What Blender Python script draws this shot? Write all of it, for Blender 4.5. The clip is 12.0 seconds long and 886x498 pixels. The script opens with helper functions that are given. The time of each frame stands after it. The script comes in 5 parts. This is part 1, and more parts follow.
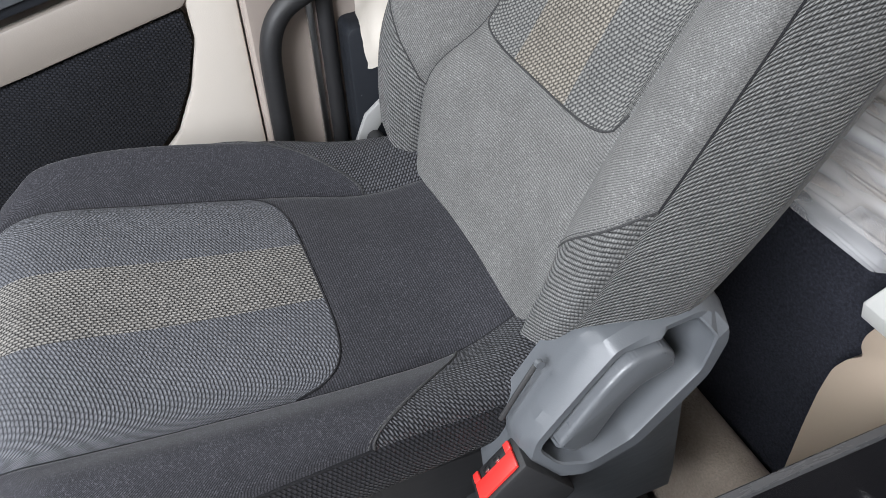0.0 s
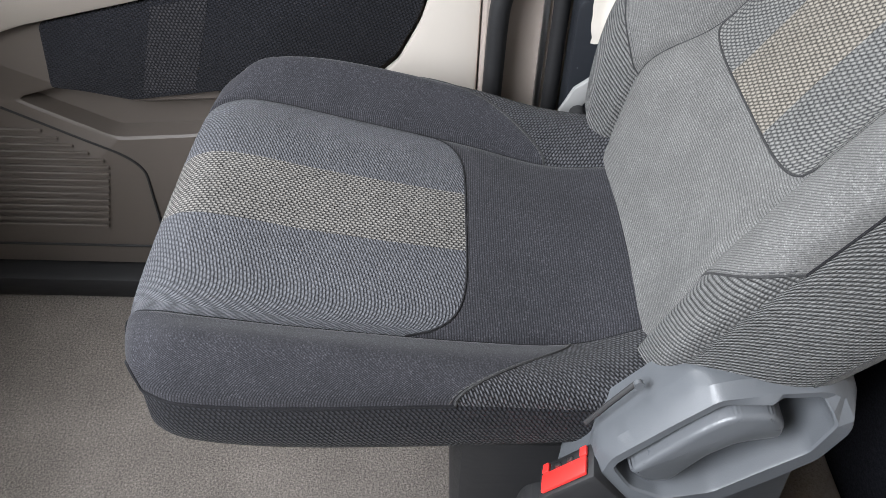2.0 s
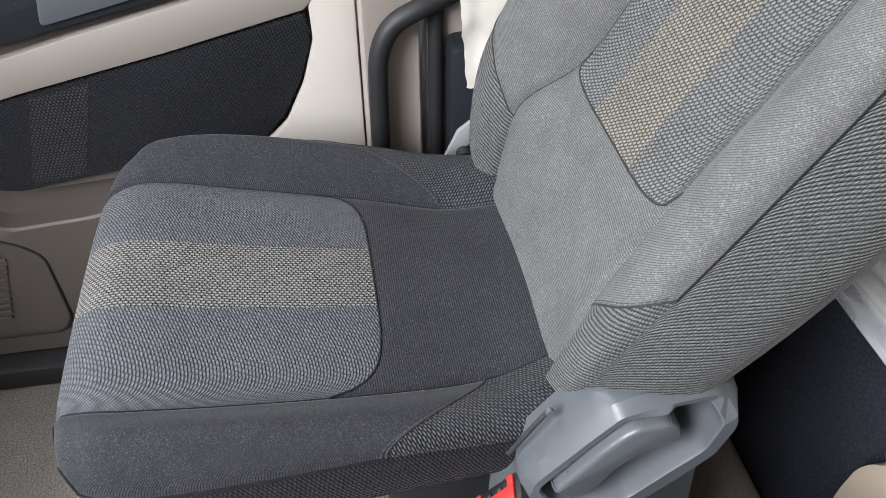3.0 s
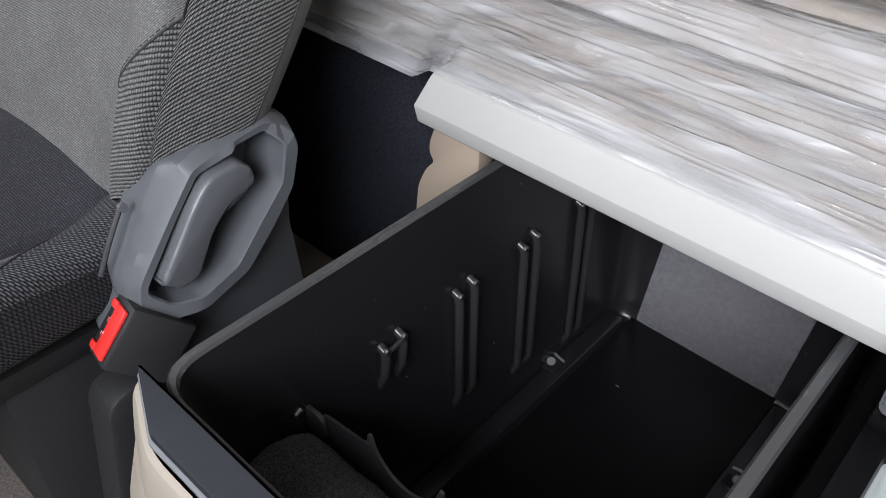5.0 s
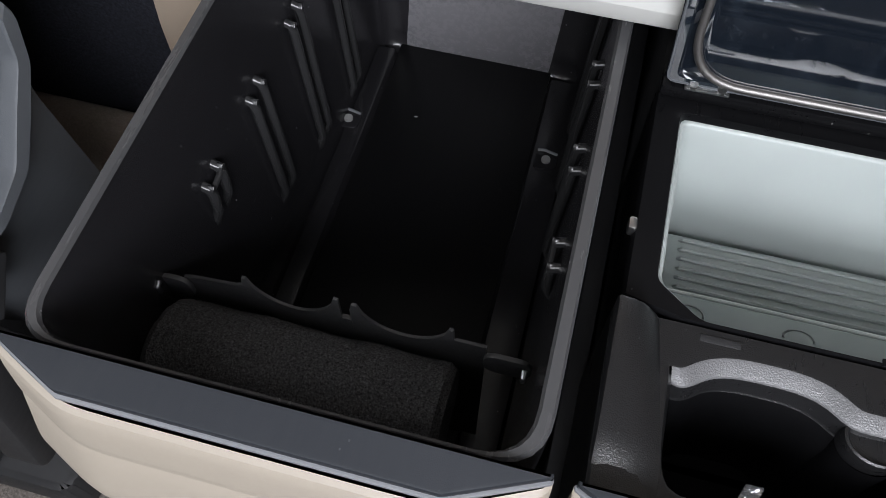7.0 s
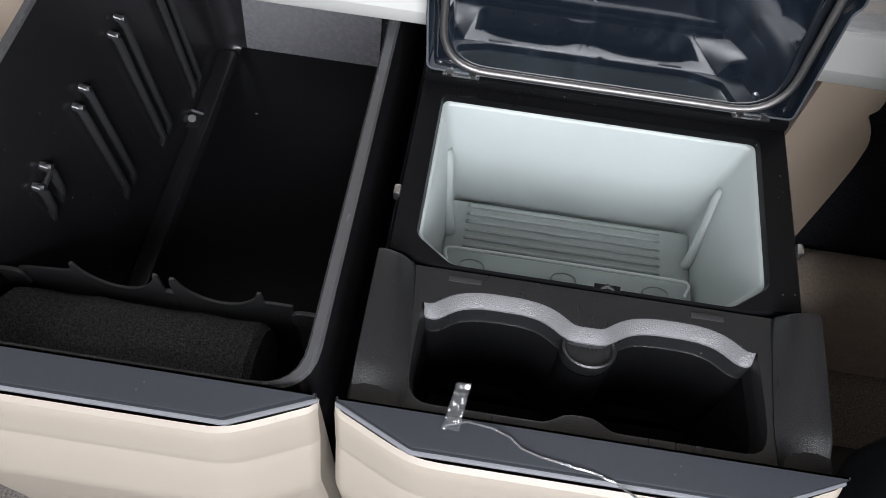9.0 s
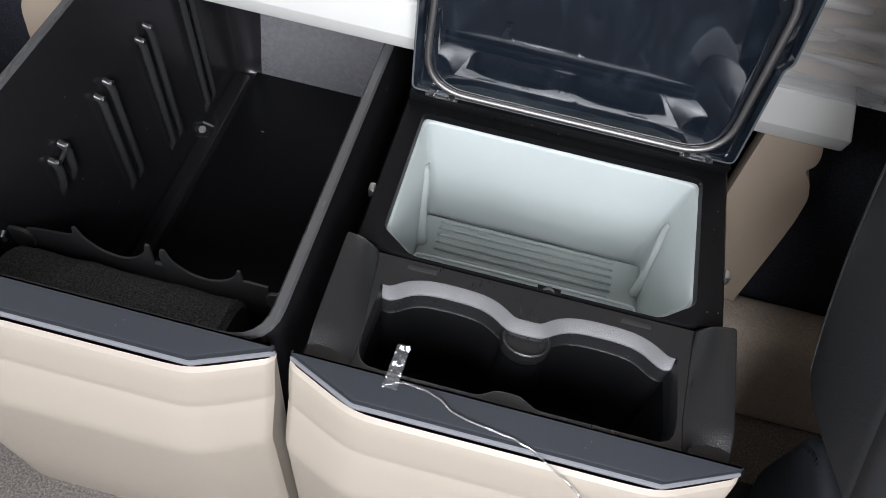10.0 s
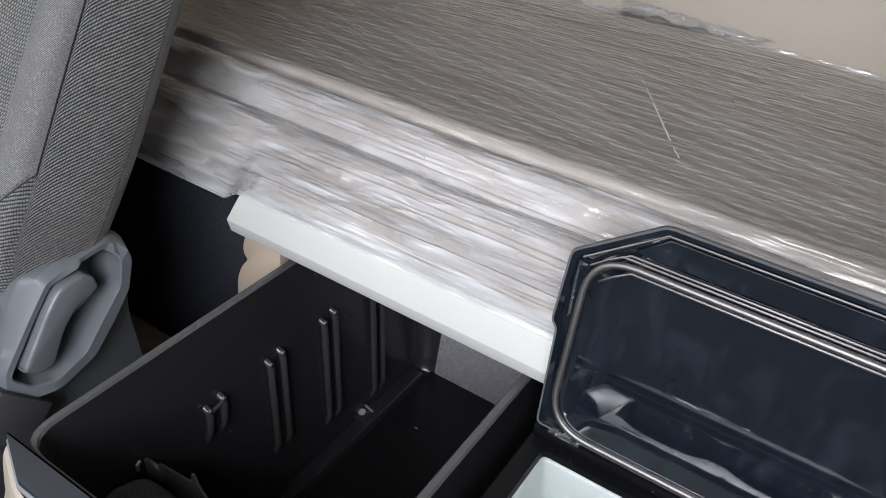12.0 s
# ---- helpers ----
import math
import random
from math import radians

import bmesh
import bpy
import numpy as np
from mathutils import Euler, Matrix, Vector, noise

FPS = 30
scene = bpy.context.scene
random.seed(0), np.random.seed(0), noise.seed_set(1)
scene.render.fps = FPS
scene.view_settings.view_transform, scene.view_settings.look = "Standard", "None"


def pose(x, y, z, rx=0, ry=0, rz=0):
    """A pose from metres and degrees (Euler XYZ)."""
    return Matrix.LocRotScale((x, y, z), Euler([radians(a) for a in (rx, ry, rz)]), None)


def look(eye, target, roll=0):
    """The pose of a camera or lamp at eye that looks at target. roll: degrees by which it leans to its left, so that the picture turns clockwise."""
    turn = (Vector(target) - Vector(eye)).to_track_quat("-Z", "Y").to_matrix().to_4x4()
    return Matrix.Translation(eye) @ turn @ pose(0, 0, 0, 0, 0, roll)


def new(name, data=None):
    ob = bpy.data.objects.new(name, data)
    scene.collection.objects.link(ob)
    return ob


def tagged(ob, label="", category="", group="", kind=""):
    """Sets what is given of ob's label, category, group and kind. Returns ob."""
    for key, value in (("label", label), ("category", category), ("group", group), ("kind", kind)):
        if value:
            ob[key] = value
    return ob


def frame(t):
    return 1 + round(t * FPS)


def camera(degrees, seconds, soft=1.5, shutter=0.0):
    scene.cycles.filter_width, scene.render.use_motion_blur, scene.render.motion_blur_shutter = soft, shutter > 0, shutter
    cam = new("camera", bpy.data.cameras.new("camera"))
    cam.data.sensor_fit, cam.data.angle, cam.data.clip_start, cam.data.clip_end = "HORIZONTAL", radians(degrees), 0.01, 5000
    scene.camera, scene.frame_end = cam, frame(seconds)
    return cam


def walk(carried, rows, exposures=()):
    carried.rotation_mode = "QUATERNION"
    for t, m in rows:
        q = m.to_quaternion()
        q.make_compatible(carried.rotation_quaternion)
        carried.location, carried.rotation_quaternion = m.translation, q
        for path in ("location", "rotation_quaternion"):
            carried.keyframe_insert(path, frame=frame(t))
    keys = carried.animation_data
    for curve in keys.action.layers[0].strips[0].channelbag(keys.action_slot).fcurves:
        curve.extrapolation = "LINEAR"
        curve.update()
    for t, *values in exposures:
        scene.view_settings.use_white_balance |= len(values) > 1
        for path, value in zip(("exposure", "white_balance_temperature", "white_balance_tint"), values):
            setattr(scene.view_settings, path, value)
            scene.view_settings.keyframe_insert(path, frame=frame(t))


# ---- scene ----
cam = camera(58.78, 12.0, 0.65)
PATH = [
    (0, (-0.1341, -0.5711, 0.9365), (-0.8418, -0.3002, 0.2840), -2.48),
    (0.5, (-0.1357, -0.5584, 0.9355), (-0.8397, -0.4505, 0.2337), -3.26),
    (1, (-0.1535, -0.5213, 0.9543), (-0.8516, -0.4666, 0.2404), -3.72),
    (1.5, (-0.1531, -0.5235, 0.9547), (-0.8411, -0.4877, 0.2299), -4.04),
    (1.6, (-0.1531, -0.5235, 0.9547), (-0.8411, -0.4877, 0.2299), -4.04),
    (1.7, (-0.1249, -0.5219, 0.9475), (-0.8485, -0.5080, 0.2529), 2.08),
    (2, (-0.1249, -0.5219, 0.9475), (-0.8485, -0.5080, 0.2574), 2.08),
    (2.5, (-0.1364, -0.5520, 0.9493), (-0.8624, -0.5253, 0.2621), -0.38),
    (3, (-0.1180, -0.5175, 1.0027), (-0.8451, -0.3914, 0.3278), 0.14),
    (3.2, (-0.0596, -0.5335, 1.0239), (-0.7747, -0.3611, 0.3464), 0.23),
    (4.8, (0.0310, -0.5645, 0.8538), (-0.5137, -0.0236, 0.2130), 2.20),
    (5, (0.0215, -0.5601, 0.8440), (-0.4901, 0.0145, 0.2052), 1.41),
    (5.5, (-0.0065, -0.5457, 0.8319), (-0.3586, 0.1405, 0.1955), 0.99),
    (6, (-0.0268, -0.5424, 0.8327), (-0.2424, 0.0794, 0.0799), 1.03),
    (6.5, (-0.0517, -0.5527, 0.8562), (-0.1962, -0.0527, 0.0023), 2.09),
    (7, (-0.0434, -0.5518, 0.8831), (-0.1689, -0.0695, 0.0162), 0.22),
    (7.5, (-0.0048, -0.5611, 0.9180), (-0.0966, -0.0752, 0.0489), -0.44),
    (7.7, (0.0120, -0.5630, 0.9255), (-0.0586, -0.0725, 0.0569), 0.14),
    (9.3, (0.0889, -0.6289, 0.9644), (0.0641, -0.1292, 0.0985), 6.79),
    (9.5, (0.1046, -0.6530, 0.9699), (0.0791, -0.1531, 0.1042), 7.71),
    (10, (0.1194, -0.6804, 0.9848), (0.0683, -0.1089, 0.1657), 9.87),
    (10.5, (0.1324, -0.6800, 1.0013), (0.0078, 0.0095, 0.2878), 6.76),
    (11, (0.1596, -0.6710, 1.0161), (-0.0095, 0.0930, 0.3934), 5.77),
    (11.5, (0.1753, -0.6491, 1.0092), (-0.0955, 0.1200, 0.4304), 5.76),
    (12, (0.1974, -0.6390, 1.0055), (-0.2250, 0.0672, 0.4373), 4.79),
]
walk(cam, [(t, look(eye, target, roll)) for t, eye, target, roll in PATH], [(0, 0.05, 6480, 11), (0.6, 0.46, 6480, 11), (1.6, 0.54, 6480, 11), (1.7, 0.28, 6480, 11), (2.6, 0.2, 6480, 11), (3.2, 0.06, 6480, 11), (4.8, -0.4, 6480, 13), (5.5, -0.45, 6520, 13), (6.0, -0.6, 6520, 13), (6.6, -0.58, 6520, 13), (7.5, -0.33, 6480, 13), (9.5, -0.22, 6480, 13), (10.5, -0.15, 6480, 13), (11.2, -0.38, 6480, 13), (12, -0.35, 6480, 13)])

# ---- world, daylight through the windows ----
world = bpy.data.worlds.new("world")
scene.world = world
world.use_nodes = True
wn = world.node_tree.nodes
sky = wn.new("ShaderNodeTexSky")
sky.sky_type, sky.sun_disc, sky.sun_elevation, sky.sun_rotation = "NISHITA", False, radians(40), radians(200)
world.node_tree.links.new(sky.outputs[0], wn["Background"].inputs[0])
wn["Background"].inputs[1].default_value = 0.05


def area_lamp(name, eye, target, w, h, power, color=(1, 1, 1)):
    d = bpy.data.lights.new(name, "AREA")
    d.shape, d.size, d.size_y, d.energy, d.color = "RECTANGLE", w, h, power, color
    o = new(name, d)
    o.matrix_world = look(eye, target)
    return o


area_lamp("windscreen_light", (0.40, -1.70, 1.50), (0.0, -0.35, 0.35), 1.10, 0.85, 90, (0.91, 0.95, 1.0))
area_lamp("left_window_light", (-1.03, -0.98, 1.22), (0.2, -0.6, 0.5), 0.8, 0.6, 12.0, (0.92, 0.97, 1.0))
area_lamp("right_window_light", (1.03, -0.98, 1.22), (-0.2, -0.6, 0.5), 0.8, 0.6, 0.8, (0.92, 0.97, 1.0))


# ---- node helpers and materials ----
def material(name, color, rough=0.5, metal=0.0, spec=0.5):
    m = bpy.data.materials.new(name)
    m.use_nodes = True
    b = m.node_tree.nodes["Principled BSDF"]
    b.inputs["Base Color"].default_value = (*color, 1)
    b.inputs["Roughness"].default_value = rough
    b.inputs["Metallic"].default_value = metal
    b.inputs["Specular IOR Level"].default_value = spec
    return m, m.node_tree.nodes, m.node_tree.links, b


def coords(n, l, kind="Object", scale=(1, 1, 1), rot=(0, 0, 0)):
    tc, mp = n.new("ShaderNodeTexCoord"), n.new("ShaderNodeMapping")
    mp.inputs["Scale"].default_value = scale
    mp.inputs["Rotation"].default_value = [radians(a) for a in rot]
    l.new(tc.outputs[kind], mp.inputs[0])
    return mp.outputs[0]


def noise_tex(n, l, vec, scale, detail=3, rough=0.5, dist=0.0):
    t = n.new("ShaderNodeTexNoise")
    t.inputs["Scale"].default_value, t.inputs["Detail"].default_value = scale, detail
    t.inputs["Roughness"].default_value, t.inputs["Distortion"].default_value = rough, dist
    l.new(vec, t.inputs["Vector"])
    return t.outputs["Fac"]


def ramp(n, l, fac, stops):
    r = n.new("ShaderNodeValToRGB")
    while len(r.color_ramp.elements) < len(stops):
        r.color_ramp.elements.new(0.5)
    for e, (p, c) in zip(r.color_ramp.elements, stops):
        e.position = p
        e.color = (*c, 1) if len(c) == 3 else c
    l.new(fac, r.inputs[0])
    return r.outputs[0]


def grey(v):
    return (v, v, v)


def mixc(n, l, fac, a, b, mode="MIX"):
    m = n.new("ShaderNodeMix")
    m.data_type, m.blend_type = "RGBA", mode
    for sock, val in ((0, fac), (6, a), (7, b)):
        if isinstance(val, (int, float)):
            m.inputs[sock].default_value = val
        elif isinstance(val, tuple):
            m.inputs[sock].default_value = (*val, 1)
        else:
            l.new(val, m.inputs[sock])
    return m.outputs[2]


def math_node(n, l, op, a, b=None):
    m = n.new("ShaderNodeMath")
    m.operation = op
    for k, v in enumerate((a, b)):
        if v is None:
            continue
        if isinstance(v, (int, float)):
            m.inputs[k].default_value = v
        else:
            l.new(v, m.inputs[k])
    return m.outputs[0]


def bump(n, l, bsdf, height, strength, dist):
    b = n.new("ShaderNodeBump")
    b.inputs["Strength"].default_value, b.inputs["Distance"].default_value = strength, dist
    l.new(height, b.inputs["Height"])
    l.new(b.outputs[0], bsdf.inputs["Normal"])
    return b


def weave_height(n, l, vec, pitch_u, pitch_v, shift=0.36, knots=1.0):
    """Rows of short threads, each row shifted along the one before it, as in a twill."""
    sep = n.new("ShaderNodeSeparateXYZ")
    l.new(vec, sep.inputs[0])
    row = math_node(n, l, "FLOOR", math_node(n, l, "DIVIDE", sep.outputs[1], pitch_v))
    u = math_node(n, l, "ADD", math_node(n, l, "DIVIDE", sep.outputs[0], pitch_u), math_node(n, l, "MULTIPLY", row, shift))
    a = math_node(n, l, "ABSOLUTE", math_node(n, l, "SINE", math_node(n, l, "MULTIPLY", u, math.pi)))
    b = math_node(n, l, "ABSOLUTE", math_node(n, l, "SINE", math_node(n, l, "MULTIPLY", sep.outputs[1], math.pi / pitch_v)))
    a = math_node(n, l, "ADD", math_node(n, l, "MULTIPLY", math_node(n, l, "POWER", a, 0.7), knots), 1.0 - knots)
    return math_node(n, l, "MULTIPLY", a, math_node(n, l, "POWER", b, 0.8))


def flecks(n, l, uv, scale):
    """A random value for each short fibre."""
    v = n.new("ShaderNodeTexVoronoi")
    v.inputs["Scale"].default_value = scale
    l.new(uv, v.inputs["Vector"])
    sep = n.new("ShaderNodeSeparateColor")
    l.new(v.outputs["Color"], sep.inputs[0])
    return sep.outputs[0]


def fabric_plain(name, color, fleck=0.5, ribs=0.25, nap=0.04):
    m, n, l, b = material(name, color, 0.95, 0, 0.2)
    place = coords(n, l)
    big = flecks(n, l, place, 1050)
    fine = noise_tex(n, l, place, 1300, 2, 0.6)
    mid = noise_tex(n, l, place, 22, 5, 0.65)

    def tone(k):
        return tuple(min(1, x * k) for x in color)

    c = ramp(n, l, big, [(0.0, tone(1 - 0.5 * fleck)), (0.6, tone(1 - 0.2 * fleck)), (0.85, tone(1 + 0.5 * fleck)), (1.0, tone(1 + 1.7 * fleck))])
    c = mixc(n, l, 0.55, c, ramp(n, l, fine, [(0.3, grey(0.25)), (0.7, grey(0.75))]), "OVERLAY")
    c = mixc(n, l, 0.6, c, ramp(n, l, mid, [(0.3, grey(0.4)), (0.7, grey(0.6))]), "OVERLAY")
    sep = n.new("ShaderNodeSeparateXYZ")
    l.new(coords(n, l, "UV"), sep.inputs[0])
    rb = math_node(n, l, "ABSOLUTE", math_node(n, l, "SINE", math_node(n, l, "MULTIPLY", sep.outputs[1], math.pi / 0.0023)))
    c = mixc(n, l, ribs, c, ramp(n, l, rb, [(0.1, grey(0.1)), (0.8, grey(0.75))]), "OVERLAY")
    l.new(c, b.inputs["Base Color"])
    h = math_node(n, l, "ADD", math_node(n, l, "MULTIPLY", big, 0.7), math_node(n, l, "ADD", rb, fine))
    bump(n, l, b, h, 0.16, 0.0005)
    b.inputs["Sheen Weight"].default_value = nap
    b.inputs["Sheen Roughness"].default_value = 0.35
    return m


def fabric_weave(name, dark, light, pu, pv, rot=0, depth=0.0012, lo=0.12, hi=0.62, shift=0.36, knots=1.0):
    m, n, l, b = material(name, dark, 0.88, 0, 0.25)
    flat = coords(n, l, "UV", (1, 1, 1), (0, 0, rot))
    warp = n.new("ShaderNodeTexNoise")
    warp.inputs["Scale"].default_value = 130
    l.new(flat, warp.inputs["Vector"])
    uv = n.new("ShaderNodeVectorMath")
    uv.operation = "MULTIPLY_ADD"
    uv.inputs[1].default_value = (0.0016, 0.0016, 0)
    l.new(warp.outputs["Color"], uv.inputs[0])
    l.new(flat, uv.inputs[2])
    uv = uv.outputs[0]
    h = weave_height(n, l, uv, pu, pv, shift, knots)
    fine = noise_tex(n, l, uv, 800, 2, 0.5)
    thread = flecks(n, l, coords(n, l, "UV", (1, 1, 1), (0, 0, rot)), 420)
    mid = noise_tex(n, l, uv, 12, 3, 0.6)
    f = math_node(n, l, "ADD", h, math_node(n, l, "MULTIPLY", math_node(n, l, "SUBTRACT", fine, 0.5), 0.6))
    f = math_node(n, l, "ADD", f, math_node(n, l, "MULTIPLY", math_node(n, l, "SUBTRACT", thread, 0.5), 0.22))
    c = ramp(n, l, f, [(lo, dark), (hi, light), (1.0, tuple(min(1, x * 1.3) for x in light))])
    c = mixc(n, l, 0.5, c, ramp(n, l, mid, [(0.3, grey(0.4)), (0.7, grey(0.6))]), "OVERLAY")
    l.new(c, b.inputs["Base Color"])
    bump(n, l, b, h, 0.8, depth)
    b.inputs["Sheen Weight"].default_value = 0.04
    return m


def plastic(name, color, rough=0.45, grain=1200, depth=0.00025, vary=0.25, scuff=0.3, spec=0.5, cloud=0.15):
    m, n, l, b = material(name, color, rough, 0.0, spec)
    co = coords(n, l)
    fine = noise_tex(n, l, co, grain, 2, 0.5)
    big = noise_tex(n, l, co, 7, 5, 0.65)
    streak = noise_tex(n, l, coords(n, l, "Object", (30, 4, 30), (20, 10, 0)), 6, 4, 0.7)
    c = mixc(n, l, math_node(n, l, "MULTIPLY", big, vary), color, tuple(min(1, x * 1.35 + 0.004) for x in color))
    l.new(c, b.inputs["Base Color"])
    r = math_node(n, l, "ADD", math_node(n, l, "MULTIPLY", math_node(n, l, "SUBTRACT", streak, 0.5), scuff), rough)
    l.new(math_node(n, l, "ADD", r, math_node(n, l, "MULTIPLY", math_node(n, l, "SUBTRACT", big, 0.5), cloud)), b.inputs["Roughness"])
    bump(n, l, b, fine, 0.35, depth)
    return m


def add_dust(m, scale, size, tone):
    """Sparse pale specks and short marks on a dark plastic."""
    n, l = m.node_tree.nodes, m.node_tree.links
    b = n["Principled BSDF"]
    old = b.inputs["Base Color"].links[0].from_socket
    v = n.new("ShaderNodeTexVoronoi")
    v.inputs["Scale"].default_value = scale
    l.new(coords(n, l, "Object", (1, 0.8, 0.55), (12, 20, 35)), v.inputs["Vector"])
    sep = n.new("ShaderNodeSeparateColor")
    l.new(v.outputs["Color"], sep.inputs[0])
    near = math_node(n, l, "LESS_THAN", v.outputs["Distance"], size)
    rare = math_node(n, l, "GREATER_THAN", sep.outputs[0], 0.86)
    f = math_node(n, l, "MULTIPLY", math_node(n, l, "MULTIPLY", near, rare), sep.outputs[1])
    l.new(mixc(n, l, f, old, tone), b.inputs["Base Color"])


def carpet(name, color, coarse=1.0, pile=330):
    m, n, l, b = material(name, color, 0.97, 0, 0.15)
    co = coords(n, l)
    fine = noise_tex(n, l, co, pile, 3, 0.7)
    mid = noise_tex(n, l, co, 9, 4, 0.6)
    c = ramp(n, l, fine, [(0.3, tuple(x * (1 - 0.55 * coarse) for x in color)), (0.55, color), (0.75, tuple(x * (1 + 0.6 * coarse) for x in color))])
    c = mixc(n, l, 0.7, c, ramp(n, l, mid, [(0.3, grey(0.4)), (0.7, grey(0.6))]), "OVERLAY")
    l.new(c, b.inputs["Base Color"])
    bump(n, l, b, fine, 0.8, 0.003)
    return m


M = {}
M["plain"] = fabric_plain("charcoal_cloth", (0.0272, 0.0270, 0.0312), 0.45, 0.75, 0.12)
M["plain_back"] = fabric_plain("grey_cloth", (0.1030, 0.1020, 0.1000), 0.27, 0.5)
M["weave"] = fabric_weave("slate_weave", (0.032, 0.033, 0.038), (0.094, 0.096, 0.106), 0.0064, 0.0027, 24, 0.0012, 0.10, 0.75, 0.42, 0.8)
M["stripe"] = fabric_weave("beige_dotted_weave", (0.020, 0.019, 0.019), (0.172, 0.163, 0.152), 0.0046, 0.0032, 90, 0.0014, 0.12, 0.72, 0.5)
M["row"] = fabric_weave("ribbed_slate_rows", (0.026, 0.0265, 0.028), (0.148, 0.147, 0.141), 0.0054, 0.0035, -45, 0.0014, 0.10, 0.75, 0.5)
M["row_stripe"] = fabric_weave("ribbed_beige_rows", (0.036, 0.032, 0.027), (0.190, 0.173, 0.148), 0.0054, 0.0035, -45, 0.0014, 0.10, 0.75, 0.5)
M["rib"] = fabric_weave("ribbed_weave", (0.010, 0.010, 0.0105), (0.150, 0.150, 0.148), 0.0030, 0.0042, 0, 0.0024, 0.08, 0.90, 0.0, 0.45)
M["patch"] = fabric_weave("ribbed_patch_weave", (0.006, 0.006, 0.0075), (0.072, 0.073, 0.080), 0.0052, 0.0030, 35, 0.0016, 0.12, 0.85, 0.42)
# Patch weave again, with the shade on skirt and front put into its colours.
M["side"] = fabric_weave("shaded_side_weave", (0.004, 0.004, 0.005), (0.015, 0.015, 0.0185), 0.0048, 0.0030, 40, 0.0014, 0.12, 0.7, 0.5)
# Smooth driver seat sides, taken to near black for the shade they stand in.
M["seat_dark"] = plastic("shaded_seat_leatherette", (0.012, 0.0122, 0.0132), 0.5, 500, 0.0005, 0.4, 0.15, 0.15)
M["seam"] = fabric_plain("seam_thread", (0.016, 0.016, 0.018), 0.3)
M["stitch"] = fabric_plain("stitch_thread", (0.08, 0.08, 0.082), 0.3)
M["grey_plastic"] = plastic("grained_grey_plastic", (0.082, 0.088, 0.096), 0.40, 900, 0.0003)
M["lever"] = plastic("smooth_grey_plastic", (0.092, 0.098, 0.106), 0.33, 1400, 0.00015)
M["black"] = plastic("black_bin_plastic", (0.0135, 0.0131, 0.0147), 0.23, 1500, 0.00015, 0.5, 0.10)
M["black_matt"] = plastic("matt_black_plastic", (0.014, 0.014, 0.015), 0.6, 1100, 0.0003)
M["cap"] = plastic("blue_grey_plastic", (0.0135, 0.0155, 0.0195), 0.6, 1200, 0.0002, 0.6)
M["cap"].node_tree.nodes["Principled BSDF"].inputs["Specular IOR Level"].default_value = 0.25
M["cap_edge"] = plastic("cap_edge_plastic", (0.13, 0.135, 0.145), 0.45, 1200, 0.0002)
M["beige"] = plastic("beige_plastic", (0.282, 0.246, 0.203), 0.5, 1000, 0.0002, 0.2, 0.2)
M["tan"] = plastic("tan_plastic", (0.33, 0.265, 0.205), 0.5, 1000, 0.0002, 0.2, 0.2)
M["frame"] = plastic("satin_black_frame", (0.0035, 0.0035, 0.004), 0.3, 1300, 0.0001, 0.4, 0.12, 0.14)
M["bin_rib"] = plastic("polished_black_rib", (0.022, 0.022, 0.023), 0.16, 1500, 0.00003, 0.4, 0.05)
# Bin rim: base colour lifted to stand for the highlight along it.
M["rim"] = plastic("lit_black_rim", (0.052, 0.052, 0.054), 0.25, 900, 0.0002, 0.6, 0.2)
M["zinc"] = plastic("zinc_bolt", (0.26, 0.26, 0.255), 0.35, 900, 0.0001, 0.3, 0.1)
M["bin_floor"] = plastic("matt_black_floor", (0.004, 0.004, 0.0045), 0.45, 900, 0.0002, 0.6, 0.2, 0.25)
M["dash"] = plastic("blue_grey_front_lining", (0.085, 0.095, 0.11), 0.6, 500, 0.0004)
for key, tone in (("black", (0.16, 0.16, 0.17)), ("rim", (0.20, 0.20, 0.20)), ("bin_floor", (0.05, 0.05, 0.05)), ("frame", (0.12, 0.12, 0.12)), ("cap", (0.07, 0.075, 0.085))):
    add_dust(M[key], 150, 0.10, tone)
M["beige_wall"] = plastic("beige_wall_lining", (0.34, 0.295, 0.25), 0.75, 500, 0.0006, 0.3, 0.1)
M["white"] = plastic("off_white_plastic", (0.44, 0.438, 0.418), 0.4, 900, 0.0001, 0.1, 0.15)
M["edge"] = plastic("pale_glossy_edge", (0.62, 0.65, 0.65), 0.2, 900, 0.0001, 0.1, 0.1)
M["liner"] = plastic("pale_grey_liner", (0.345, 0.378, 0.369), 0.4, 900, 0.0001, 0.1, 0.15)
lb = M["liner"].node_tree.nodes["Principled BSDF"]
lb.inputs["Subsurface Weight"].default_value, lb.inputs["Subsurface Scale"].default_value = 0.8, 0.045
lb.inputs["Subsurface Radius"].default_value = (1.0, 1.0, 1.0)
M["tray"] = plastic("grained_black_tray", (0.0095, 0.0095, 0.0102), 0.30, 1100, 0.0008, 0.4, 0.12, 0.52)
add_dust(M["tray"], 190, 0.10, (0.10, 0.10, 0.10))
M["lit_band"] = plastic("lit_chamfer_grey", (0.105, 0.105, 0.108), 0.36, 900, 0.0016, 0.3, 0.2)
# Tray black taken almost to zero for the shade down in the wells.
M["well"] = plastic("shaded_black_well", (0.003, 0.003, 0.0035), 0.6, 900, 0.0003, 0.3, 0.2, 0.08)
M["rubber"] = plastic("black_rubber", (0.013, 0.013, 0.014), 0.55, 800, 0.0002)
M["foam"] = carpet("black_foam", (0.072, 0.072, 0.075), 1.5, 620)
